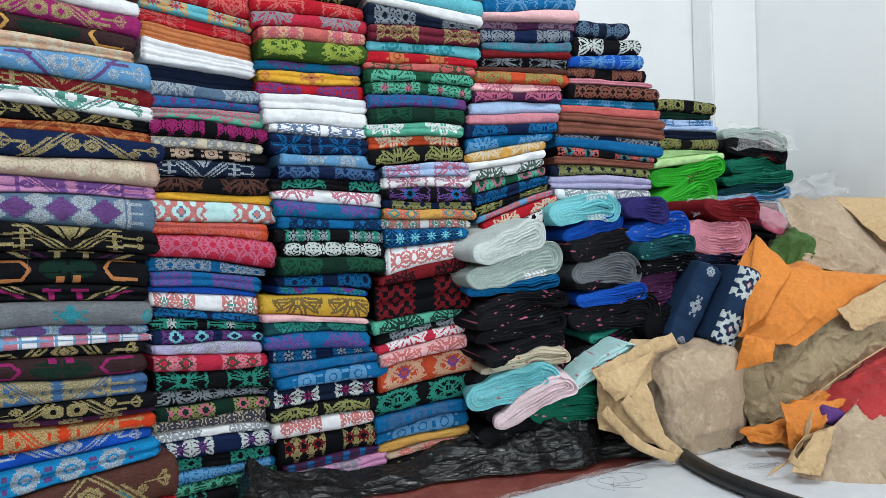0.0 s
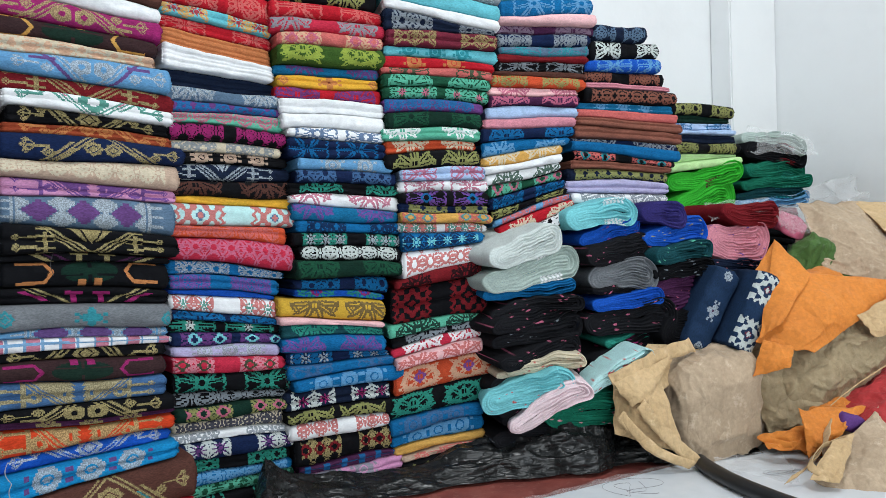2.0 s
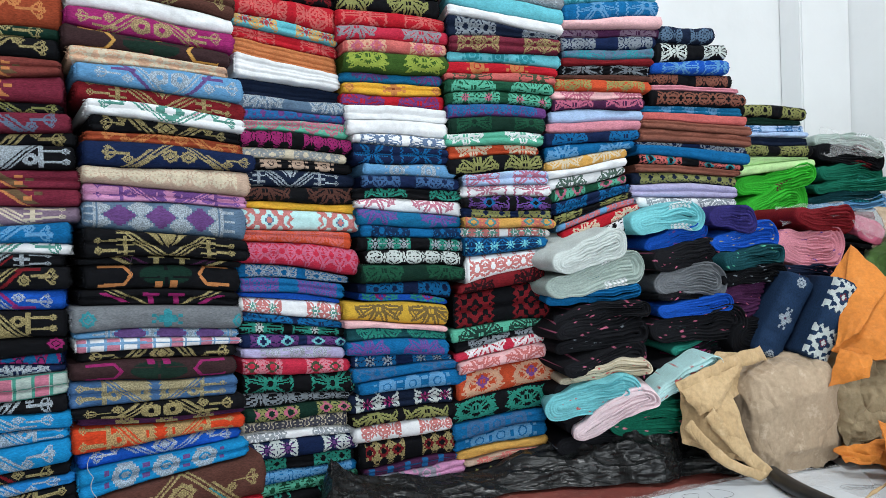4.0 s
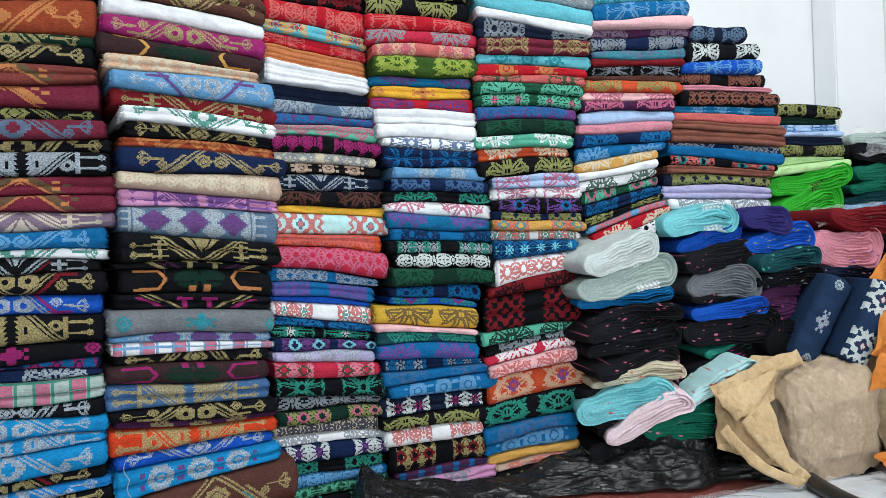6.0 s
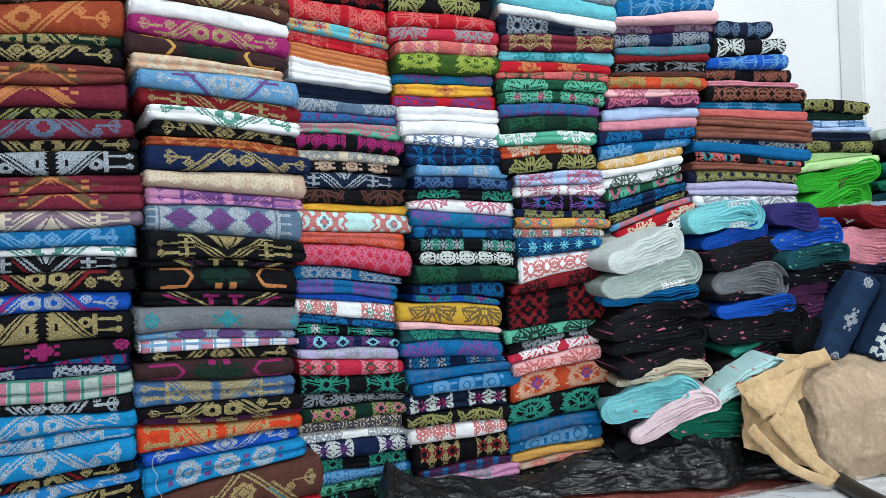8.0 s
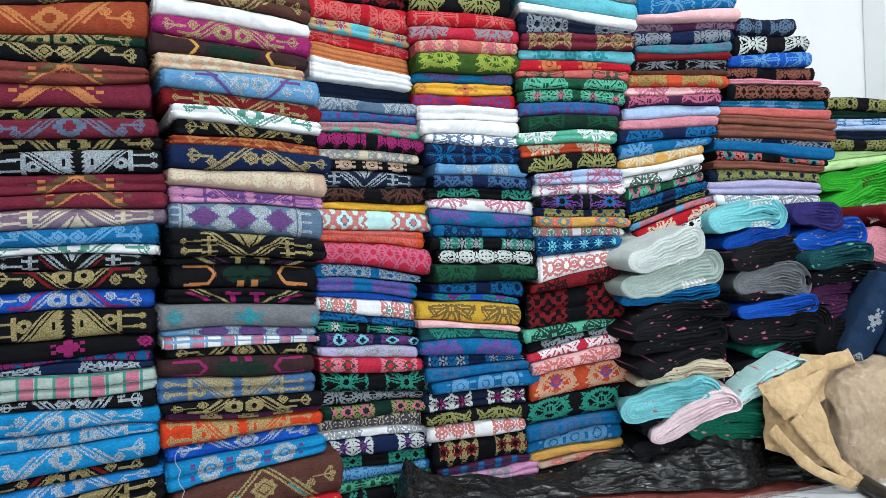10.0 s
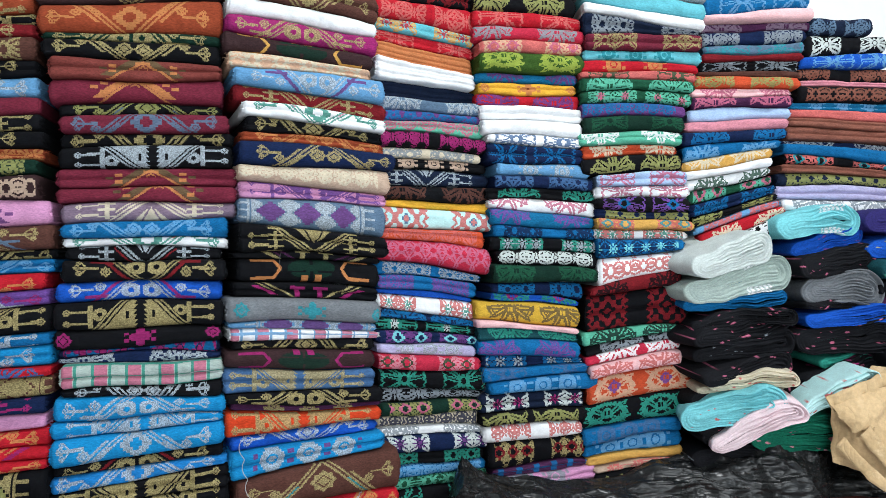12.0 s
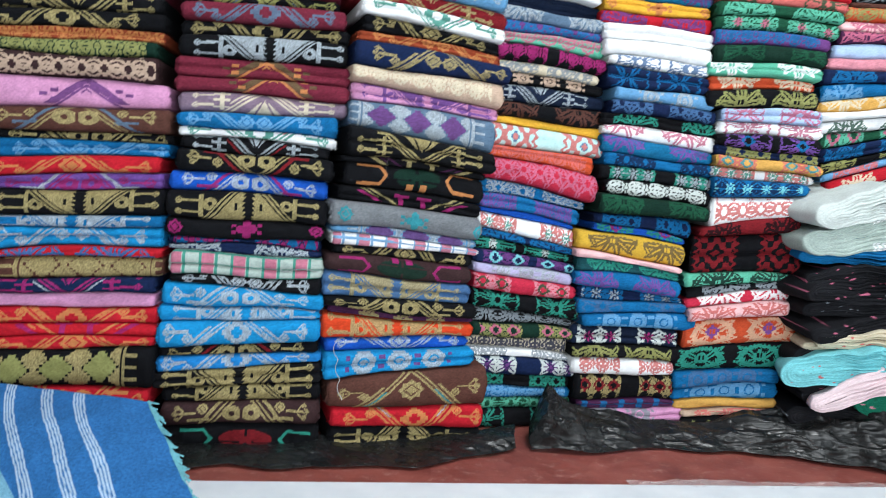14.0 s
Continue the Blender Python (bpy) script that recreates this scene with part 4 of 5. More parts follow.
STACK_J = [
    (66, 0, 'dkgreen - - plain 3'),
    (66, -29, 'dknavy - - plain 3'),
    (120, -23, 'black - - plain 3'),
    (100, -19, 'dknavy - - plain 3'),
    (100, -14, 'black - - plain 3'),
    (80, -11, 'dkgreen - - plain 3'),
    (80, -7, 'black - - plain 3'),
    (79, 5, 'rosepink - - plain 3'),
    (35, 15, 'ltblue silver - plain 2'),
    (33, 21, 'dkteal teal - plain 2'),
    (35, 9, 'dkseagreen seagreen - plain 2'),
    (55, -3, 'dkseagreen seagreen - plain 3'),
    (56, -12, 'black dkred - plain 2'),
    (49, -31, 'palegreen white - plain 3'),
]
EDGES_J = [(-26, 246), (-23, 246), (-19, 246), (-16, 246), (-12, 246), (-9, 246), (-6, 246), (4, 262), (18, 286), (9, 265), (22, 288), (38, 319), (31, 301), (36, 307)]
STACK_M = [
    (69, -1, 'char - - plain 3'),
    (50, 1, 'char grey - dash 3'),
    (41, 20, 'char grey - dash 3'),
    (37, 24, 'char rose - dash 3'),
    (63, 26, 'char rose - dash 3'),
    (25, 26, 'cream coral - plain 3'),
    (46, 22, 'char rose - dash 3'),
    (44, 34, 'char grey - dash 3'),
    (47, 43, 'char rose - dash 3'),
    (34, 31, 'char rose - dash 3'),
    (31, 36, 'blue - - plain 3'),
    (66, 60, 'palegreen white - plain 3'),
    (60, 59, 'palegrey - - plain 4'),
]
EDGES_M = [(-29, 250), (-26, 250), (-18, 218), (-25, 230), (-26, 254), (-19, 235), (-19, 246), (-20, 261), (-21, 272), (-22, 261), (-26, 263), (-26, 294), (-48, 235)]
STACK_N = [
    (159, 71, 'char grey - dash 3'),
    (95, 112, 'char rose - dash 3'),
    (31, 45, 'char rose - dash 3'),
    (27, 2, 'char magenta - medal 3'),
    (28, 12, 'seagreen - - plain 3'),
    (71, 42, 'char rose - dash 3'),
    (37, 12, 'royal - - plain 5'),
    (18, -9, 'char rose - dash 3'),
    (70, 30, 'midgrey - - plain 4'),
    (57, 33, 'char rose - dash 4'),
    (42, 53, 'royal violet - dash 4'),
    (62, -7, 'aqua white - plain 5'),
]
EDGES_N = [(-150, 174), (-116, 189), (-86, 204), (-56, 205), (10, 226), (-29, 273), (-41, 214), (-43, 212), (-47, 214), (-59, 220), (-71, 205), (-110, 228)]
STACK_O = [
    (57, 0, 'black - - plain 3'),
    (57, 0, 'dkgreen - - plain 3'),
    (57, -7, 'dknavy - - plain 3'),
    (121, 14, 'black - - plain 3'),
    (87, 25, 'black - - plain 3'),
    (47, 4, 'plum rose - dash 3'),
    (58, 13, 'plum rose - dash 4'),
    (43, 15, 'black grey - dash 3'),
    (51, 23, 'dkteal mint - dash 3'),
    (58, 16, 'royal gold - dash 4'),
    (58, -13, 'indigo - - plain 4'),
]
EDGES_O = [(-167, 191), (-163, 192), (-159, 192), (-154, 193), (-148, 193), (-139, 203), (-126, 220), (-136, 213), (-143, 216), (-145, 240), (-196, 163)]
STACK_K = [
    (56, 0, 'black - - plain 3'),
    (56, 0, 'dkgreen - - plain 3'),
    (56, -24, 'dknavy - - plain 3'),
    (106, -19, 'black - - plain 3'),
    (106, -15, 'dkgreen - - plain 3'),
    (71, -12, 'black - - plain 3'),
    (40, -16, 'black coral - dash 4'),
    (39, -10, 'dknavy rosepink - dash 4'),
    (98, -41, 'rosepink violet - dash 5'),
    (61, -7, 'dkred - - plain 4'),
]
EDGES_K = [(-144, 192), (-140, 193), (-135, 193), (-130, 194), (-124, 194), (-119, 194), (-115, 195), (-112, 195), (-99, 253), (-53, 250)]

cloth_stack("A", STACK_A, EDGES_A, (-1.27, 0.44), (-1.01, 0.53), 0.10, fine=0.00175)
cloth_stack("B", STACK_B, EDGES_B, (-0.99, 0.53), (-0.70, 0.65), 0.08, fine=0.00175)
cloth_stack("C", STACK_C, EDGES_C, (-0.675, 0.652), (-0.42, 0.80), 0.05, fine=0.00175)
cloth_stack("D", STACK_D, EDGES_D, (-0.40, 0.90), (-0.17, 1.035), 0.02)
cloth_stack("E", STACK_E, EDGES_E, (-0.17, 1.00), (0.06, 1.09), 0.03)
cloth_stack("F", STACK_F, EDGES_F, (0.08, 1.08), (0.33, 1.12), 0.02)
HEAP = "cloths heaped before the stacks"
cloth_stack("M", STACK_M, EDGES_M, (0.33, 1.05), (0.59, 1.10), 0.03, depth=0.40, where="in a slumped pile", group=HEAP, soft=99)
cloth_stack("N", STACK_N, EDGES_N, (0.63, 1.14), (0.88, 1.20), 0.03, depth=0.40, where="in a slumped pile", group=HEAP, soft=99)
cloth_stack("O", STACK_O, EDGES_O, (0.93, 1.20), (1.13, 1.26), 0.03, depth=0.20, where="in a slumped pile", group=HEAP, soft=99)
cloth_stack("K", STACK_K, EDGES_K, (1.13, 1.29), (1.33, 1.36), 0.02, depth=0.18, where="in a slumped pile", group=HEAP, soft=99)
cloth_stack("G", STACK_G, EDGES_G, (0.34, 1.15), (0.60, 1.17), 0.02, foot=0.612, foot_tilt=0.074, where="on the slumped pile")
cloth_stack("H", STACK_H, EDGES_H, (0.63, 1.19), (0.90, 1.25), 0.02, foot=0.698, foot_tilt=-0.007, where="on the slumped pile")
cloth_stack("I", STACK_I, EDGES_I, (0.93, 1.40), (1.235, 1.48), 0.0, where="in a low stack")
cloth_stack("J", STACK_J, EDGES_J, (1.27, 1.55), (1.56, 1.62), 0.0, where="in a low stack", soft=6)

for size, place, turn, spec, seed in (
    ((0.25, 0.080), (0.402, 1.005, 0.222), (2, -15, -6), "aqua coral - dash", "foot1"),
    ((0.235, 0.052), (0.450, 0.990, 0.186), (2, -31, -4), "palepink - - plain", "foot2"),
    ((0.200, 0.038), (0.650, 1.028, 0.258), (2, -30, 4), "paleaqua coral - dash", "foot3"),
    ((0.25, 0.085), (0.575, 1.045, 0.155), (2, -6, 6), "dkseagreen rosepink - dash", "foot4"),
    ((0.21, 0.036), (0.455, 1.020, 0.290), (2, -9, -3), "cream coral - dash", "foot5"),
):
    rolled_cloth(size[0], size[1], 0.09, spec, seed, pose(*place, *turn), HEAP, "below the heap")

# ---- loose things before the stacks ----
def ridged(p, scale, seed):
    """Sharp creases: 1 on a crease, falling off to both sides."""
    a = 1 - abs(noise.noise((p[0] * scale + seed, p[1] * scale, p[2] * scale))) * 2.2
    b = 1 - abs(noise.noise((p[0] * scale * 2.3, p[1] * scale * 2.3 + seed, p[2] * scale * 2.3))) * 2.2
    return 0.68 * max(a, 0) ** 2 + 0.32 * max(b, 0) ** 2


def pillow(name, size, m, material, seed, crease=0.014, square=0.62, parent=None, nu=128, nv=84, slump=0.0):
    """A stuffed bag: a rounded box with sunken seams and creases."""
    rng = random.Random(seed)
    off = rng.uniform(0, 40)
    verts, faces = [], []
    sign = lambda v, e: math.copysign(abs(v) ** e, v)
    for i in range(nv + 1):
        b = -math.pi / 2 + math.pi * i / nv
        for j in range(nu):
            a = 2 * math.pi * j / nu
            x = sign(math.cos(b), square) * sign(math.cos(a), square)
            y = sign(math.cos(b), square) * sign(math.sin(a), square)
            z = sign(math.sin(b), square)
            p = Vector((x * size[0] / 2, y * size[1] / 2, z * size[2] / 2))
            d = p.normalized()
            lump = noise.noise((p.x * 5 + off, p.y * 5, p.z * 5)) * 0.09
            p = p * (1 + lump) + d * crease * 1.7 * (ridged(p, 6, off) - 0.5) + d * crease * 0.8 * (ridged(Vector((p.x * 1.6, p.y, p.z * 0.7)), 15, off + 9) - 0.5)
            p.x += slump * p.z
            verts.append(tuple(p))
    for i in range(nv):
        for j in range(nu):
            a, b = i * nu + j, i * nu + (j + 1) % nu
            faces.append((a, b, b + nu, a + nu))
    ob = mesh_object(name, verts, faces, material, parent)
    ob.matrix_world = m
    return ob


def sheet(name, corners, material, seed, crumple=0.012, bulge=0.0, toward=(0, -1, 0), nx=84, ny=84, parent=None, thick=0.0016, scale=9, dye=None):
    """A piece of cloth or film spread between four corners (counted round), with creases, and a hem's thickness."""
    a, b, c, d = [Vector(p) for p in corners]
    toward = Vector(toward)
    verts, faces = [], []
    for i in range(ny + 1):
        v = i / ny
        for j in range(nx + 1):
            u = j / nx
            p = (a * (1 - u) + b * u) * (1 - v) + (d * (1 - u) + c * u) * v
            hump = 16 * u * (1 - u) * v * (1 - v)
            edge = noise.noise((u * 3 + seed, v * 3, seed)) * crumple * 0.9
            p = p + toward * (bulge * hump + crumple * (ridged(p, scale, seed) - 0.4) + crumple * 0.35 * (ridged(p, scale * 2.7, seed + 5) - 0.4))
            p = p + Vector((edge, 0, noise.noise((u * 4, v * 4 + seed, 2.0)) * crumple * 0.7))
            verts.append(tuple(p))
    n1 = nx + 1
    for i in range(ny):
        for j in range(nx):
            q = i * n1 + j
            faces.append((q, q + 1, q + n1 + 1, q + n1))
    ob = mesh_object(name, verts, faces, material, parent)
    if dye:
        attr = ob.data.color_attributes.new("dye", "FLOAT_COLOR", "POINT")
        cols = [dye(j / nx, i / ny) for i in range(ny + 1) for j in range(nx + 1)]
        attr.data.foreach_set("color", np.array(cols, np.float32).ravel())
    if thick:
        sol = ob.modifiers.new("hem", "SOLIDIFY")
        sol.thickness, sol.offset = thick, 0.0
    return ob


def ribbon(name, points, width, material, seed, parent=None, across=(0.7, 0, 0.7)):
    """A strap that runs along a smooth line through the points."""
    pts = [Vector(p) for p in points]
    line = []
    for k in range(len(pts) - 1):
        p0, p1, p2, p3 = pts[max(k - 1, 0)], pts[k], pts[k + 1], pts[min(k + 2, len(pts) - 1)]
        for s in range(14):
            t = s / 14
            line.append(0.5 * ((2 * p1) + (p2 - p0) * t + (2 * p0 - 5 * p1 + 4 * p2 - p3) * t * t + (3 * p1 - p0 - 3 * p2 + p3) * t ** 3))
    line.append(pts[-1])
    verts, faces = [], []
    for k, p in enumerate(line):
        w = Vector(across).normalized() * width / 2 * (1 + 0.2 * noise.noise((k * 0.2, seed, 0)))
        wob = Vector((0, -1, 0)) * 0.006 * noise.noise((k * 0.25, seed, 4))
        for f in (-1, -0.5, 0, 0.5, 1):
            verts.append(tuple(p + w * f + wob + Vector((0, -0.0010, 0)) * (1 - f * f)))
    for k in range(len(line) - 1):
        for f in range(4):
            q = k * 5 + f
            faces.append((q, q + 1, q + 6, q + 5))
    ob = mesh_object(name, verts, faces, material, parent)
    sol = ob.modifiers.new("hem", "SOLIDIFY")
    sol.thickness, sol.offset = 0.0016, 0.0
    return ob


def thread(points, radius, material, label):
    data = bpy.data.curves.new("loose_thread", "CURVE")
    data.dimensions, data.bevel_depth, data.bevel_resolution = "3D", radius, 1
    sp = data.splines.new("NURBS")
    sp.points.add(len(points) - 1)
    for q, p in zip(sp.points, points):
        q.co = (*p, 1)
    sp.use_endpoint_u, sp.order_u = True, 4
    data.materials.append(material)
    return tagged(new("loose_thread", data), label, "thread")


def empty(name, place, label, category, group=""):
    ob = new(name)
    ob.matrix_world = pose(*place)
    bpy.context.view_layer.update()
    return tagged(ob, label, category, group)


def keep(child, parent):
    """Hang a part that stands in world coordinates under its thing."""
    child.parent = parent
    child.matrix_parent_inverse = parent.matrix_world.inverted()
    return child


BAGS = "bags beside the stacks"

# the stuffed sack on the floor, with its open mouth and two straps
sack = empty("stuffed_bag", (0.88, 1.06, 0.0), "stuffed beige cloth bag with straps on the red floor", "bag", BAGS)
keep(pillow("sack_body", (0.285, 0.24, 0.292), pose(0.918, 1.118, 0.146, 4, -5, 12), SACK, 3, crease=0.012, square=0.48), sack)
keep(sheet("bag_mouth", [(0.758, 1.090, 0.313), (0.937, 1.130, 0.289), (0.715, 0.985, 0.176), (0.625, 1.030, 0.234)], BEIGE, 4, 0.010, 0.02, scale=6), sack)
keep(sheet("side_panel", [(0.630, 1.020, 0.230), (0.749, 1.000, 0.245), (0.791, 0.965, 0.051), (0.621, 0.990, 0.103)], BEIGE, 6, 0.010, 0.03, scale=6), sack)
keep(ribbon("strap", [(0.676, 0.953, 0.185), (0.709, 0.943, 0.137), (0.760, 0.943, 0.083), (0.818, 0.948, 0.030)], 0.032, BEIGE, 2), sack)
keep(ribbon("strap", [(0.621, 0.952, 0.162), (0.656, 0.942, 0.119), (0.712, 0.937, 0.067), (0.803, 0.942, 0.026)], 0.026, BEIGE, 5), sack)
keep(ribbon("folded_rim", [(0.613, 0.983, 0.237), (0.691, 0.995, 0.268), (0.783, 1.022, 0.298), (0.869, 1.060, 0.309)], 0.040, BEIGE, 7, across=(-0.45, 0, 0.9)), sack)
keep(sheet("folded_corner", [(0.613, 0.980, 0.237), (0.783, 1.010, 0.290), (0.703, 0.962, 0.191), (0.655, 0.965, 0.178)], BEIGE, 9, 0.007, 0.012, scale=7), sack)

# the long sack that leans across
long_bag = empty("slumped_bag", (1.27, 1.12, 0.0), "long greyish beige cloth bag slumped over others", "bag", BAGS)
keep(pillow("bag_body", (0.60, 0.20, 0.20), pose(1.32, 1.20, 0.225, 8, -27, 8), GREYSACK, 11, crease=0.010, square=0.7), long_bag)
keep(sheet("front_panel", [(1.040, 1.085, 0.228), (1.356, 1.020, 0.376), (1.463, 0.970, 0.295), (1.066, 1.010, 0.030)], GREYSACK, 14, 0.026, 0.035, nx=90, ny=80, scale=9), long_bag)
keep(sheet("bag_flap", [(1.307, 1.000, 0.376), (1.438, 0.980, 0.445), (1.447, 0.950, 0.355), (1.328, 0.965, 0.322)], BEIGE, 13, 0.008, 0.012), long_bag)
keep(ribbon("hem", [(1.053, 0.985, 0.043), (1.159, 0.970, 0.117), (1.268, 0.960, 0.199), (1.446, 0.955, 0.295)], 0.010, BEIGE, 15), long_bag)

# the flat sack lying in front
flat_bag = empty("flat_bag", (1.2, 0.84, 0.0), "pale beige cloth bag lying on the floor", "bag", BAGS)
keep(pillow("bag_body", (0.46, 0.34, 0.11), pose(1.37, 0.88, 0.060, 10, -14, 32), SACK, 21, crease=0.008, square=0.6), flat_bag)
keep(sheet("front_panel", [(1.029, 0.800, 0.020), (1.288, 0.900, 0.162), (1.474, 0.860, 0.092), (1.199, 0.660, -0.048)], SACK, 26, 0.013, 0.03, toward=(0, -0.7, 0.7), nx=80, ny=80, scale=8), flat_bag)
keep(sheet("bag_mouth", [(1.092, 0.810, 0.105), (1.164, 0.830, 0.116), (1.056, 0.740, 0.029), (0.996, 0.760, 0.036)], BEIGE, 22, 0.008, 0.012), flat_bag)
keep(ribbon("strap", [(1.145, 0.900, 0.124), (1.090, 0.840, 0.087), (1.017, 0.800, 0.050), (0.968, 0.800, 0.023)], 0.027, BEIGE, 24), flat_bag)
keep(ribbon("strap", [(1.159, 0.840, 0.103), (1.069, 0.820, 0.090), (1.013, 0.780, 0.060), (1.046, 0.750, 0.040)], 0.020, BEIGE, 25), flat_bag)

# the orange bag with a pointed flap
orange_bag = empty("orange_bag", (1.25, 1.2, 0.0), "bright orange cloth bag with a pointed corner", "bag", BAGS)
keep(sheet("front_panel", [(1.193, 1.100, 0.493), (1.494, 1.030, 0.457), (1.170, 0.985, 0.284), (1.036, 1.035, 0.312)], ORANGE, 31, 0.011, 0.030, nx=80, ny=80, scale=6), orange_bag)
keep(sheet("corner_flap", [(1.167, 1.150, 0.584), (1.228, 1.075, 0.486), (1.098, 1.010, 0.366), (1.043, 1.030, 0.321)], ORANGE, 33, 0.006, 0.012, scale=6), orange_bag)
keep(sheet("inner_lining", [(1.170, 1.155, 0.581), (1.149, 1.100, 0.497), (1.079, 1.060, 0.362), (1.094, 1.140, 0.485)], ORANGE, 35, 0.005, 0.0), orange_bag)
keep(pillow("bag_body", (0.28, 0.12, 0.20), pose(1.30, 1.20, 0.385, 0, -12, 8), ORANGE, 32, crease=0.008, square=0.7), orange_bag)
keep(sheet("lower_hem", [(1.047, 1.020, 0.319), (1.112, 0.985, 0.302), (1.094, 0.975, 0.251), (1.006, 1.005, 0.227)], ORANGE, 34, 0.006, 0.015), orange_bag)

# the smaller orange bag between the sacks
small_orange = empty("small_orange_bag", (1.2, 0.98, 0.0), "crumpled orange cloth bag between beige bags", "bag", BAGS)
keep(pillow("bag_body", (0.20, 0.16, 0.15), pose(1.235, 1.00, 0.075, 0, 10, 20), ORANGE, 41, crease=0.02, square=0.75), small_orange)
keep(sheet("bag_flap", [(1.088, 0.930, 0.155), (1.268, 0.920, 0.151), (1.177, 0.880, 0.113), (1.075, 0.880, 0.042)], ORANGE, 42, 0.014, 0.02), small_orange)
keep(sheet("loose_flap", [(1.015, 1.000, 0.069), (1.122, 0.960, 0.104), (1.106, 0.920, 0.050), (1.022, 0.960, 0.045)], ORANGE, 43, 0.012, 0.015), small_orange)
purple = pillow("purple_bundle", (0.07, 0.05, 0.05), pose(*(1.204, 0.900, 0.120), 0, 20, 0), plain_material("purple_cloth", (0.10, 0.03, 0.19), 0.8), 44, crease=0.006, nu=32, nv=20)
tagged(purple, "small purple cloth bundle in an orange bag", "cloth")

red_bag = tagged(pillow("red_bag", (0.46, 0.26, 0.19), pose(1.42, 0.985, 0.135, 0, -24, 12), REDBAG, 51, crease=0.012, square=0.65), "dark red stuffed cloth bag beneath a beige one", "bag", BAGS)

# the bags heaped in the corner
top_bag = empty("big_beige_bag", (1.55, 1.45, 0.0), "large crumpled beige cloth bag on the heap", "bag", BAGS)
keep(pillow("bag_body", (0.44, 0.24, 0.24), pose(1.66, 1.46, 0.50, 0, 24, 10), SACK, 61, crease=0.008, square=0.72), top_bag)
keep(sheet("front_panel", [(1.418, 1.420, 0.696), (1.620, 1.400, 0.698), (1.687, 1.160, 0.424), (1.397, 1.240, 0.476)], SACK, 62, 0.020, 0.05, nx=90, ny=80, scale=6), top_bag)
amber_bag = empty("tan_bag", (1.8, 1.4, 0.0), "tan cloth bag behind the beige bag", "bag", BAGS)
keep(pillow("bag_body", (0.40, 0.20, 0.18), pose(1.82, 1.42, 0.565, 0, 20, -10), BEIGE, 63, crease=0.010, square=0.7), amber_bag)
keep(sheet("front_panel", [(1.604, 1.400, 0.696), (1.852, 1.360, 0.682), (1.765, 1.160, 0.472), (1.628, 1.220, 0.553)], BEIGE, 68, 0.014, 0.03, scale=6), amber_bag)
base_bag = tagged(pillow("buried_bag", (0.56, 0.36, 0.40), pose(1.60, 1.40, 0.20, 0, 0, 10), GREYSACK, 64, crease=0.010, square=0.6), "beige cloth bag buried under the heap", "bag", BAGS)
green_bag = tagged(pillow("green_bag", (0.24, 0.16, 0.30), pose(1.40, 1.33, 0.43, 0, 30, 0), GREENBAG, 65, crease=0.018, square=0.7), "olive green cloth bag behind the orange one", "bag", BAGS)
prop_bag = tagged(pillow("propping_bag", (0.34, 0.20, 0.34), pose(1.14, 1.24, 0.17, 0, 0, 10), GREYSACK, 66, crease=0.014, square=0.6), "beige cloth bag behind the front sack", "bag", BAGS)

# two navy cloths leaning on the heap
flat = lambda z: (lambda u: np.full_like(u, z))
for place, turn, spec, seed, size in (((0.962, 1.135, 0.395), (4, -62, 4), "petrol silver plum cross 1", "lean1", (0.235, 0.085)), ((1.062, 1.085, 0.385), (4, -62, 6), "petrol palegrey maroon ornament 1", "lean2", (0.225, 0.078))):
    folded_cloth(size[0], 0.10, flat(-size[1] / 2), flat(size[1] / 2), spec, seed, pose(*place, *turn), "cloths heaped before the stacks", "leaning on a bag", swell=0.3)

# ---- black plastic under the stacks ----
def plastic_strip(name, path, seed, label, nx=260, ny=44):
    """Crumpled film: path rows are x, y on the floor before the stacks, the spread towards the room, and how high it rides up the cloths."""
    verts, faces = [], []
    for j in range(nx + 1):
        f = j / nx * (len(path) - 1)
        k = min(int(f), len(path) - 2)
        t = f - k
        t = t * t * (3 - 2 * t)
        x, y, w, h = [path[k][q] * (1 - t) + path[k + 1][q] * t for q in range(4)]
        w *= 1 + 0.5 * noise.noise((x * 9, seed, 0))
        h *= 1 + 0.35 * noise.noise((x * 11, seed, 5))
        for i in range(ny + 1):
            v = i / ny
            fall = (1 - v) ** 1.4
            p = Vector((x + 0.40 * w * v, y + 0.075 - w * v - 0.045 * min(1, v * 3), h * fall + 0.006))
            r = ridged(Vector((p.x * 0.45 + p.z * 1.2, p.y * 1.6, p.z - p.x * 0.25)), 9, seed) + 0.4 * ridged(Vector((p.x * 0.35 - p.z, p.y, p.z * 1.4)), 27, seed + 3)
            amp = 0.028 * min(1, 0.08 + h * 8) * (0.35 + 0.65 * min(1, (1 - v) * 4 + 0.1))
            p += Vector((0.25, -0.55, 0.8)) * amp * r
            p.z = max(p.z, 0.004 + 0.002 * v)
            verts.append(tuple(p))
    n1 = ny + 1
    for j in range(nx):
        for i in range(ny):
            q = j * n1 + i
            faces.append((q, q + 1, q + n1 + 1, q + n1))
    ob = mesh_object(name, verts, faces, FILM_BLACK)
    sol = ob.modifiers.new("film", "SOLIDIFY")
    sol.thickness, sol.offset = 0.0008, 1.0
    return tagged(ob, label, "plastic sheet")


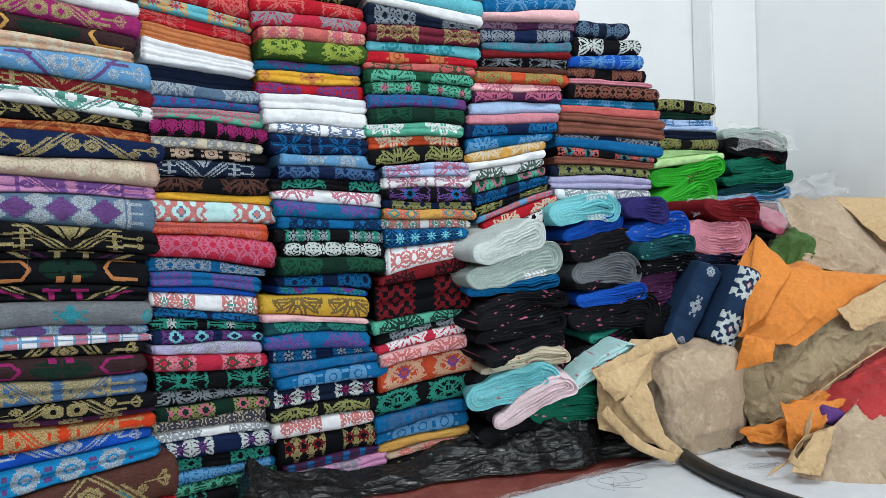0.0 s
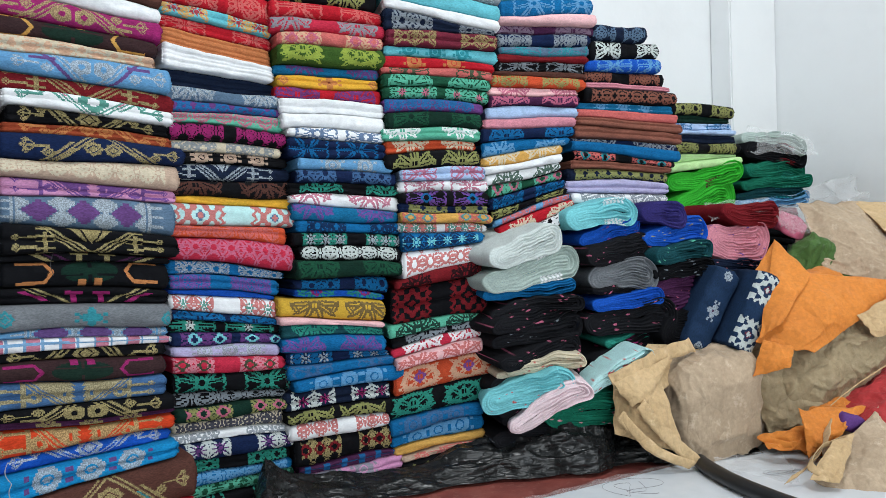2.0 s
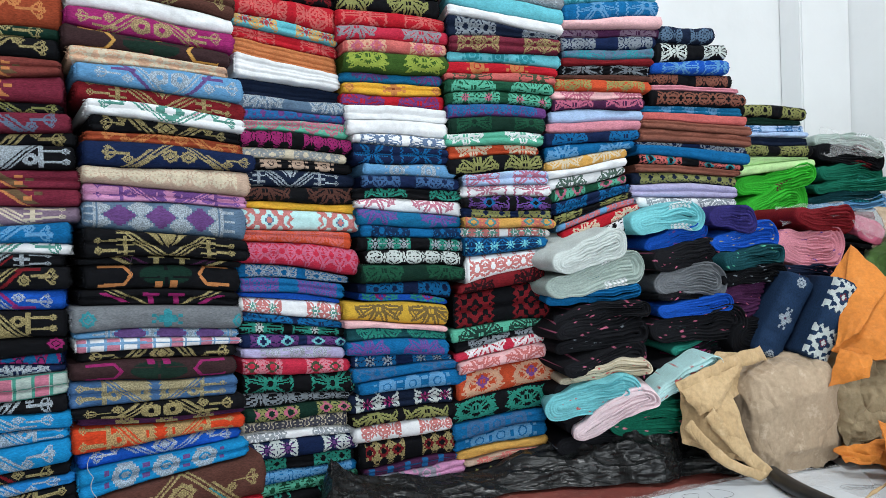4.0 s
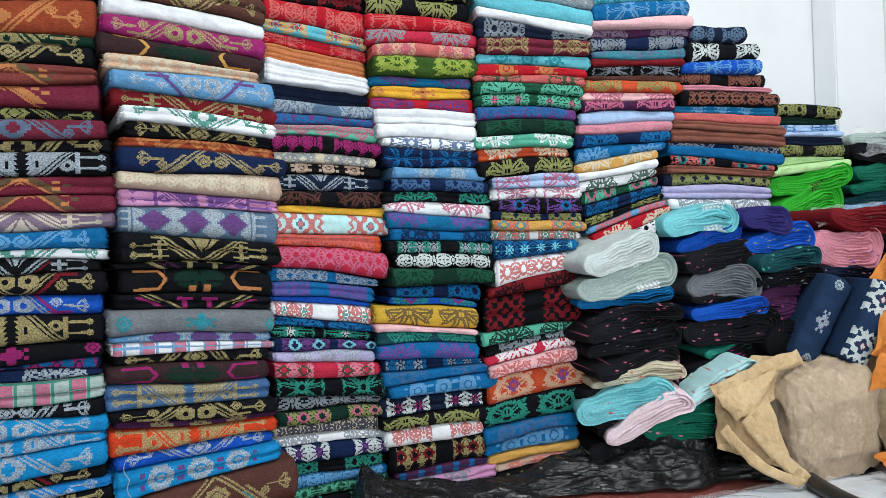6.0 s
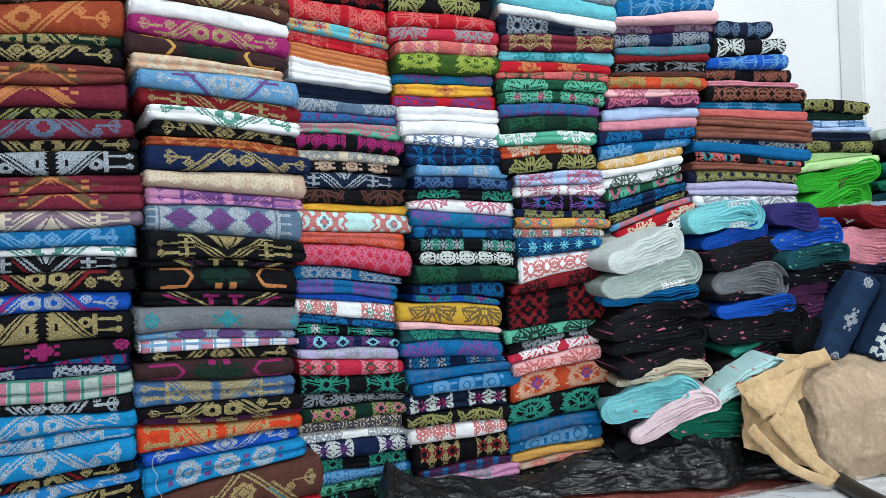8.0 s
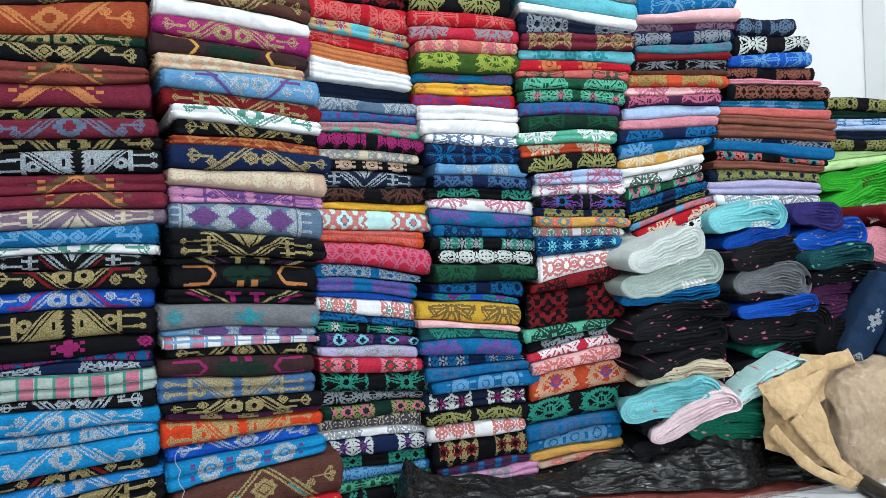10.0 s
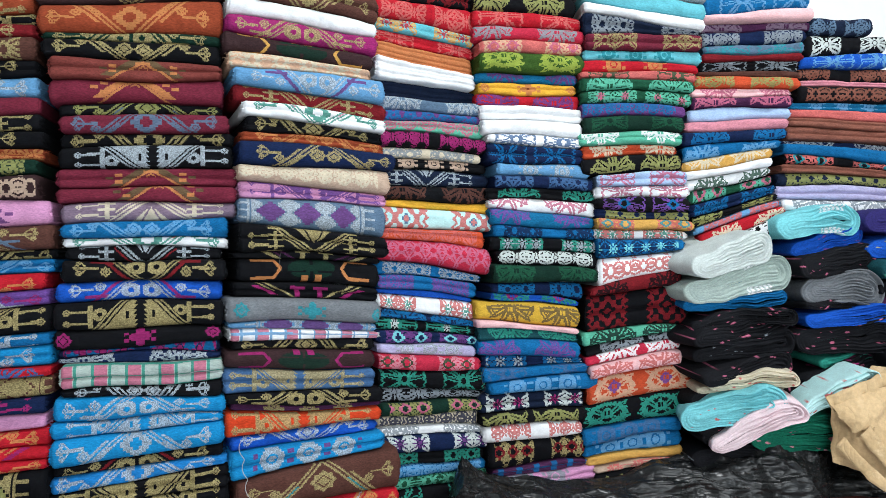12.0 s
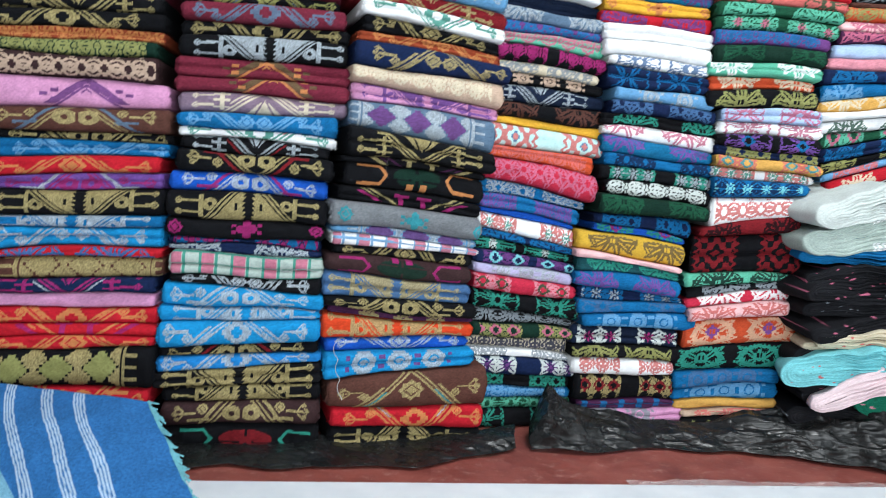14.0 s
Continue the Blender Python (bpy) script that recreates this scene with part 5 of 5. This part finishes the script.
plastic_strip("black_plastic_sheet", [(-0.27, 0.80, 0.05, 0.02), (-0.24, 0.83, 0.06, 0.10), (-0.12, 0.90, 0.07, 0.045), (0.03, 0.95, 0.05, 0.025), (0.16, 0.985, 0.06, 0.04),
              (0.30, 1.010, 0.05, 0.080), (0.42, 1.015, 0.055, 0.118), (0.55, 1.02, 0.06, 0.150), (0.60, 1.03, 0.05, 0.140), (0.66, 1.11, 0.04, 0.05)], 3.3,
              "crumpled black plastic sheet along the stacks' feet")
plastic_strip("black_plastic_sheet", [(-1.02, 0.42, 0.05, 0.006), (-0.84, 0.485, 0.075, 0.010), (-0.68, 0.555, 0.06, 0.018), (-0.62, 0.59, 0.07, 0.008), (-0.50, 0.65, 0.07, 0.010), (-0.38, 0.72, 0.06, 0.02), (-0.30, 0.78, 0.03, 0.03)], 8.1,
              "thin black plastic sheet beneath the stacks", nx=200)
plastic_strip("black_plastic_bag", [(0.60, 1.06, 0.05, 0.02), (0.68, 1.07, 0.06, 0.05), (0.80, 1.05, 0.06, 0.03), (0.92, 1.03, 0.04, 0.02), (1.05, 1.05, 0.03, 0.012)], 5.7,
              "flattened black plastic bag under the beige sack", nx=120)

# ---- black tube on the mat ----
def tube():
    root = empty("rubber_tube", (0.838, 0.97, 0.0), "black rubber tube lying on the white mat", "tube")
    a, bend, b = Vector((0.838, 0.970, 0.026)), Vector((0.810, 0.740, 0.026)), Vector((0.97, 0.47, 0.026))
    axis = (bend - a).normalized()
    side = axis.cross(Vector((0, 0, 1))).normalized()
    verts, faces, n, rings = [], [], 20, 26
    for k in range(rings + 1):
        f = k / rings
        c = a * (1 - f) ** 2 + bend * 2 * f * (1 - f) + b * f * f
        across = ((bend - a) * (1 - f) + (b - bend) * f).cross(Vector((0, 0, 1))).normalized()
        for ro in (0.0195,):
            for s in range(n):
                ang = 2 * math.pi * s / n
                r = ro * (1 + 0.03 * noise.noise((k * 0.4, s * 0.5, 1)))
                verts.append(tuple(c + across * math.cos(ang) * r + Vector((0, 0, 1)) * math.sin(ang) * r * 0.94 - Vector((0, 0, 0.001))))
    for k in range(rings):
        for s in range(n):
            faces.append((k * n + s, k * n + (s + 1) % n, (k + 1) * n + (s + 1) % n, (k + 1) * n + s))
    keep(mesh_object("tube_wall", verts, faces, RUBBER), root)
    cv, cf = [], []
    for q, (r, along) in enumerate(((0.0196, 0.0), (0.0178, -0.004), (0.0135, -0.004), (0.013, 0.02), (0.0, 0.02))):
        for s in range(n):
            ang = 2 * math.pi * s / n
            cv.append(tuple(a + axis * along + side * math.cos(ang) * r + Vector((0, 0, 1)) * math.sin(ang) * r * 0.94 - Vector((0, 0, 0.001))))
    for q in range(4):
        for s in range(n):
            cf.append((q * n + s, (q + 1) * n + s, (q + 1) * n + (s + 1) % n, q * n + (s + 1) % n))
    keep(mesh_object("tube_end", cv, cf, RUBBER), root)


tube()

# ---- clear plastic ----
for corners, seed, crumple, say in (
    ([(0.901, 1.000, 0.020), (1.066, 0.980, 0.036), (1.008, 0.800, 0.003), (0.862, 0.970, 0.010)], 71, 0.016, "crumpled clear plastic bag on the mat"),
    ([(1.472, 1.450, 0.738), (1.608, 1.400, 0.788), (1.657, 1.400, 0.702), (1.466, 1.420, 0.677)], 72, 0.03, "clear plastic bag sticking up behind the bags"),
    ([(1.297, 1.360, 0.678), (1.409, 1.380, 0.694), (1.372, 1.280, 0.588), (1.274, 1.280, 0.617)], 73, 0.02, "clear plastic wrapping on the pink cloth"),
    ([(1.057, 1.340, 0.701), (1.301, 1.380, 0.715), (1.250, 1.300, 0.669), (1.043, 1.280, 0.641)], 74, 0.016, "clear plastic wrapping over folded cloths"),
    ([(1.359, 1.600, 0.981), (1.596, 1.600, 0.929), (1.579, 1.530, 0.864), (1.315, 1.530, 0.879)], 75, 0.016, "clear plastic wrapping over a grey cloth"),
):
    film = sheet("clear_plastic_bag", corners, FILM_CLEAR, seed, crumple, 0.015, thick=0.0, scale=14)
    tagged(film, say, "plastic bag")
hem = sheet("clear_floor_film", [(-0.05, 0.668, 0.010), (0.83, 1.01, 0.010), (0.82, 1.038, 0.008), (-0.06, 0.696, 0.008)], FILM_CLEAR, 76, 0.006, 0.0, toward=(0, 0, 1), nx=90, ny=8, thick=0.0, scale=16)
tagged(hem, "strip of clear plastic film on the mat's edge", "plastic film")
pink_pack = pillow("pink_package", (0.11, 0.08, 0.07), pose(*(1.349, 1.360, 0.626), 0, 35, 0), plain_material("pink_packed_cloth", (0.50, 0.10, 0.18), 0.7, 90), 77, crease=0.012, nu=36, nv=24)
tagged(pink_pack, "pink folded cloth wrapped in clear plastic", "cloth")

# ---- the striped blue cloth near the camera ----
def stripes(u, v):
    u += 0.018 * math.sin(v * 6 + 0.4)
    lines = any(abs(u - c - k * 0.017) < 0.0052 for c in (0.27, 0.475, 0.645) for k in (-1.5, -0.5, 0.5, 1.5))
    if u < 0.30 * v - 0.02:
        return (0.15, 0.34, 0.47, 0.0)
    return (0.36, 0.48, 0.62, 0.0) if lines else (0.024, 0.125, 0.33, 0.0)


EDGE_TOP, EDGE_FOOT = Vector((-0.881, 0.335, 0.154)), Vector((-0.687, 0.170, 0.070))
blue = empty("striped_cloth", (-1.05, 0.3, 0.0), "blue cloth with white stripes draped on the floor", "cloth")
keep(sheet("draped_cloth", [(-1.256, 0.345, 0.141), EDGE_TOP, EDGE_FOOT, (-0.986, 0.080, -0.005)], CLOTH, 81, 0.006, 0.020, toward=(0, -0.7, 0.7), nx=190, ny=60, dye=stripes, scale=6), blue)
keep(sheet("draped_back", [EDGE_TOP, (-1.256, 0.345, 0.141), (-1.28, 0.355, 0.004), (-0.86, 0.345, 0.004)], CLOTH, 82, 0.004, 0.0, toward=(0, 1, 0), nx=30, ny=12, dye=lambda u, v: (0.024, 0.125, 0.33, 0.0)), blue)
rng = random.Random(5)
fv, ff = [], []
for k in range(90):
    f = k / 89
    p = EDGE_TOP.lerp(EDGE_FOOT, f) + Vector((0, -0.002, 0.002))
    q = p + Vector((rng.uniform(0.008, 0.022), rng.uniform(-0.012, 0.004), rng.uniform(-0.018, 0.002)))
    n = len(fv)
    w = Vector((0.0, 0.0012, 0.0014))
    fv += [tuple(p - w), tuple(p + w), tuple(q + w * 0.6), tuple(q - w * 0.6)]
    ff.append((n, n + 1, n + 2, n + 3))
keep(mesh_object("fringe", fv, ff, plain_material("teal_fringe", (0.12, 0.36, 0.42), 0.85), smooth=False), blue)

# ---- loose threads ----
def curl(start, end, loops, size, seed):
    rng = random.Random(seed)
    a, b = Vector(start), Vector(end)
    return [tuple(a.lerp(b, k / 22) + Vector((math.cos(k * loops) * size, -abs(rng.uniform(0, size * 0.3)), math.sin(k * loops) * size * 0.8))) for k in range(23)]


def floor_curl(x, y, size, seed):
    return [(x + size * (2.6 * noise.noise((k * 0.31, seed, 0.5)) + 0.7 * math.cos(k * 0.9)), y + size * (1.9 * noise.noise((k * 0.33, seed, 7.5)) + 0.6 * math.sin(k * 0.9)), 0.0085) for k in range(22)]


thread(floor_curl(0.60, 0.86, 0.045, 1), 0.0003, THREAD_DARK, "dark loose thread curled on the white mat")
thread(floor_curl(1.02, 0.90, 0.03, 2), 0.0006, THREAD, "thin loose thread curled on the mat")
thread(curl((-0.651, 0.600, 0.236), (-0.620, 0.570, 0.125), 0.9, 0.004, 3), 0.0008, THREAD, "pale loose thread hanging down a stack")
thread(curl((-0.698, 0.610, 0.362), (-0.879, 0.560, 0.382), 0.6, 0.008, 4), 0.0007, THREAD, "pale loose thread caught on a cloth")
thread(curl((-0.601, 0.720, 0.689), (-0.585, 0.670, 0.569), 0.5, 0.006, 5), 0.0006, THREAD_DARK, "dark loose thread hanging between two stacks")
thread(curl((-0.176, 0.960, 0.337), (-0.202, 0.940, 0.226), 0.5, 0.008, 6), 0.0006, THREAD_DARK, "dark loose thread hanging down a stack")
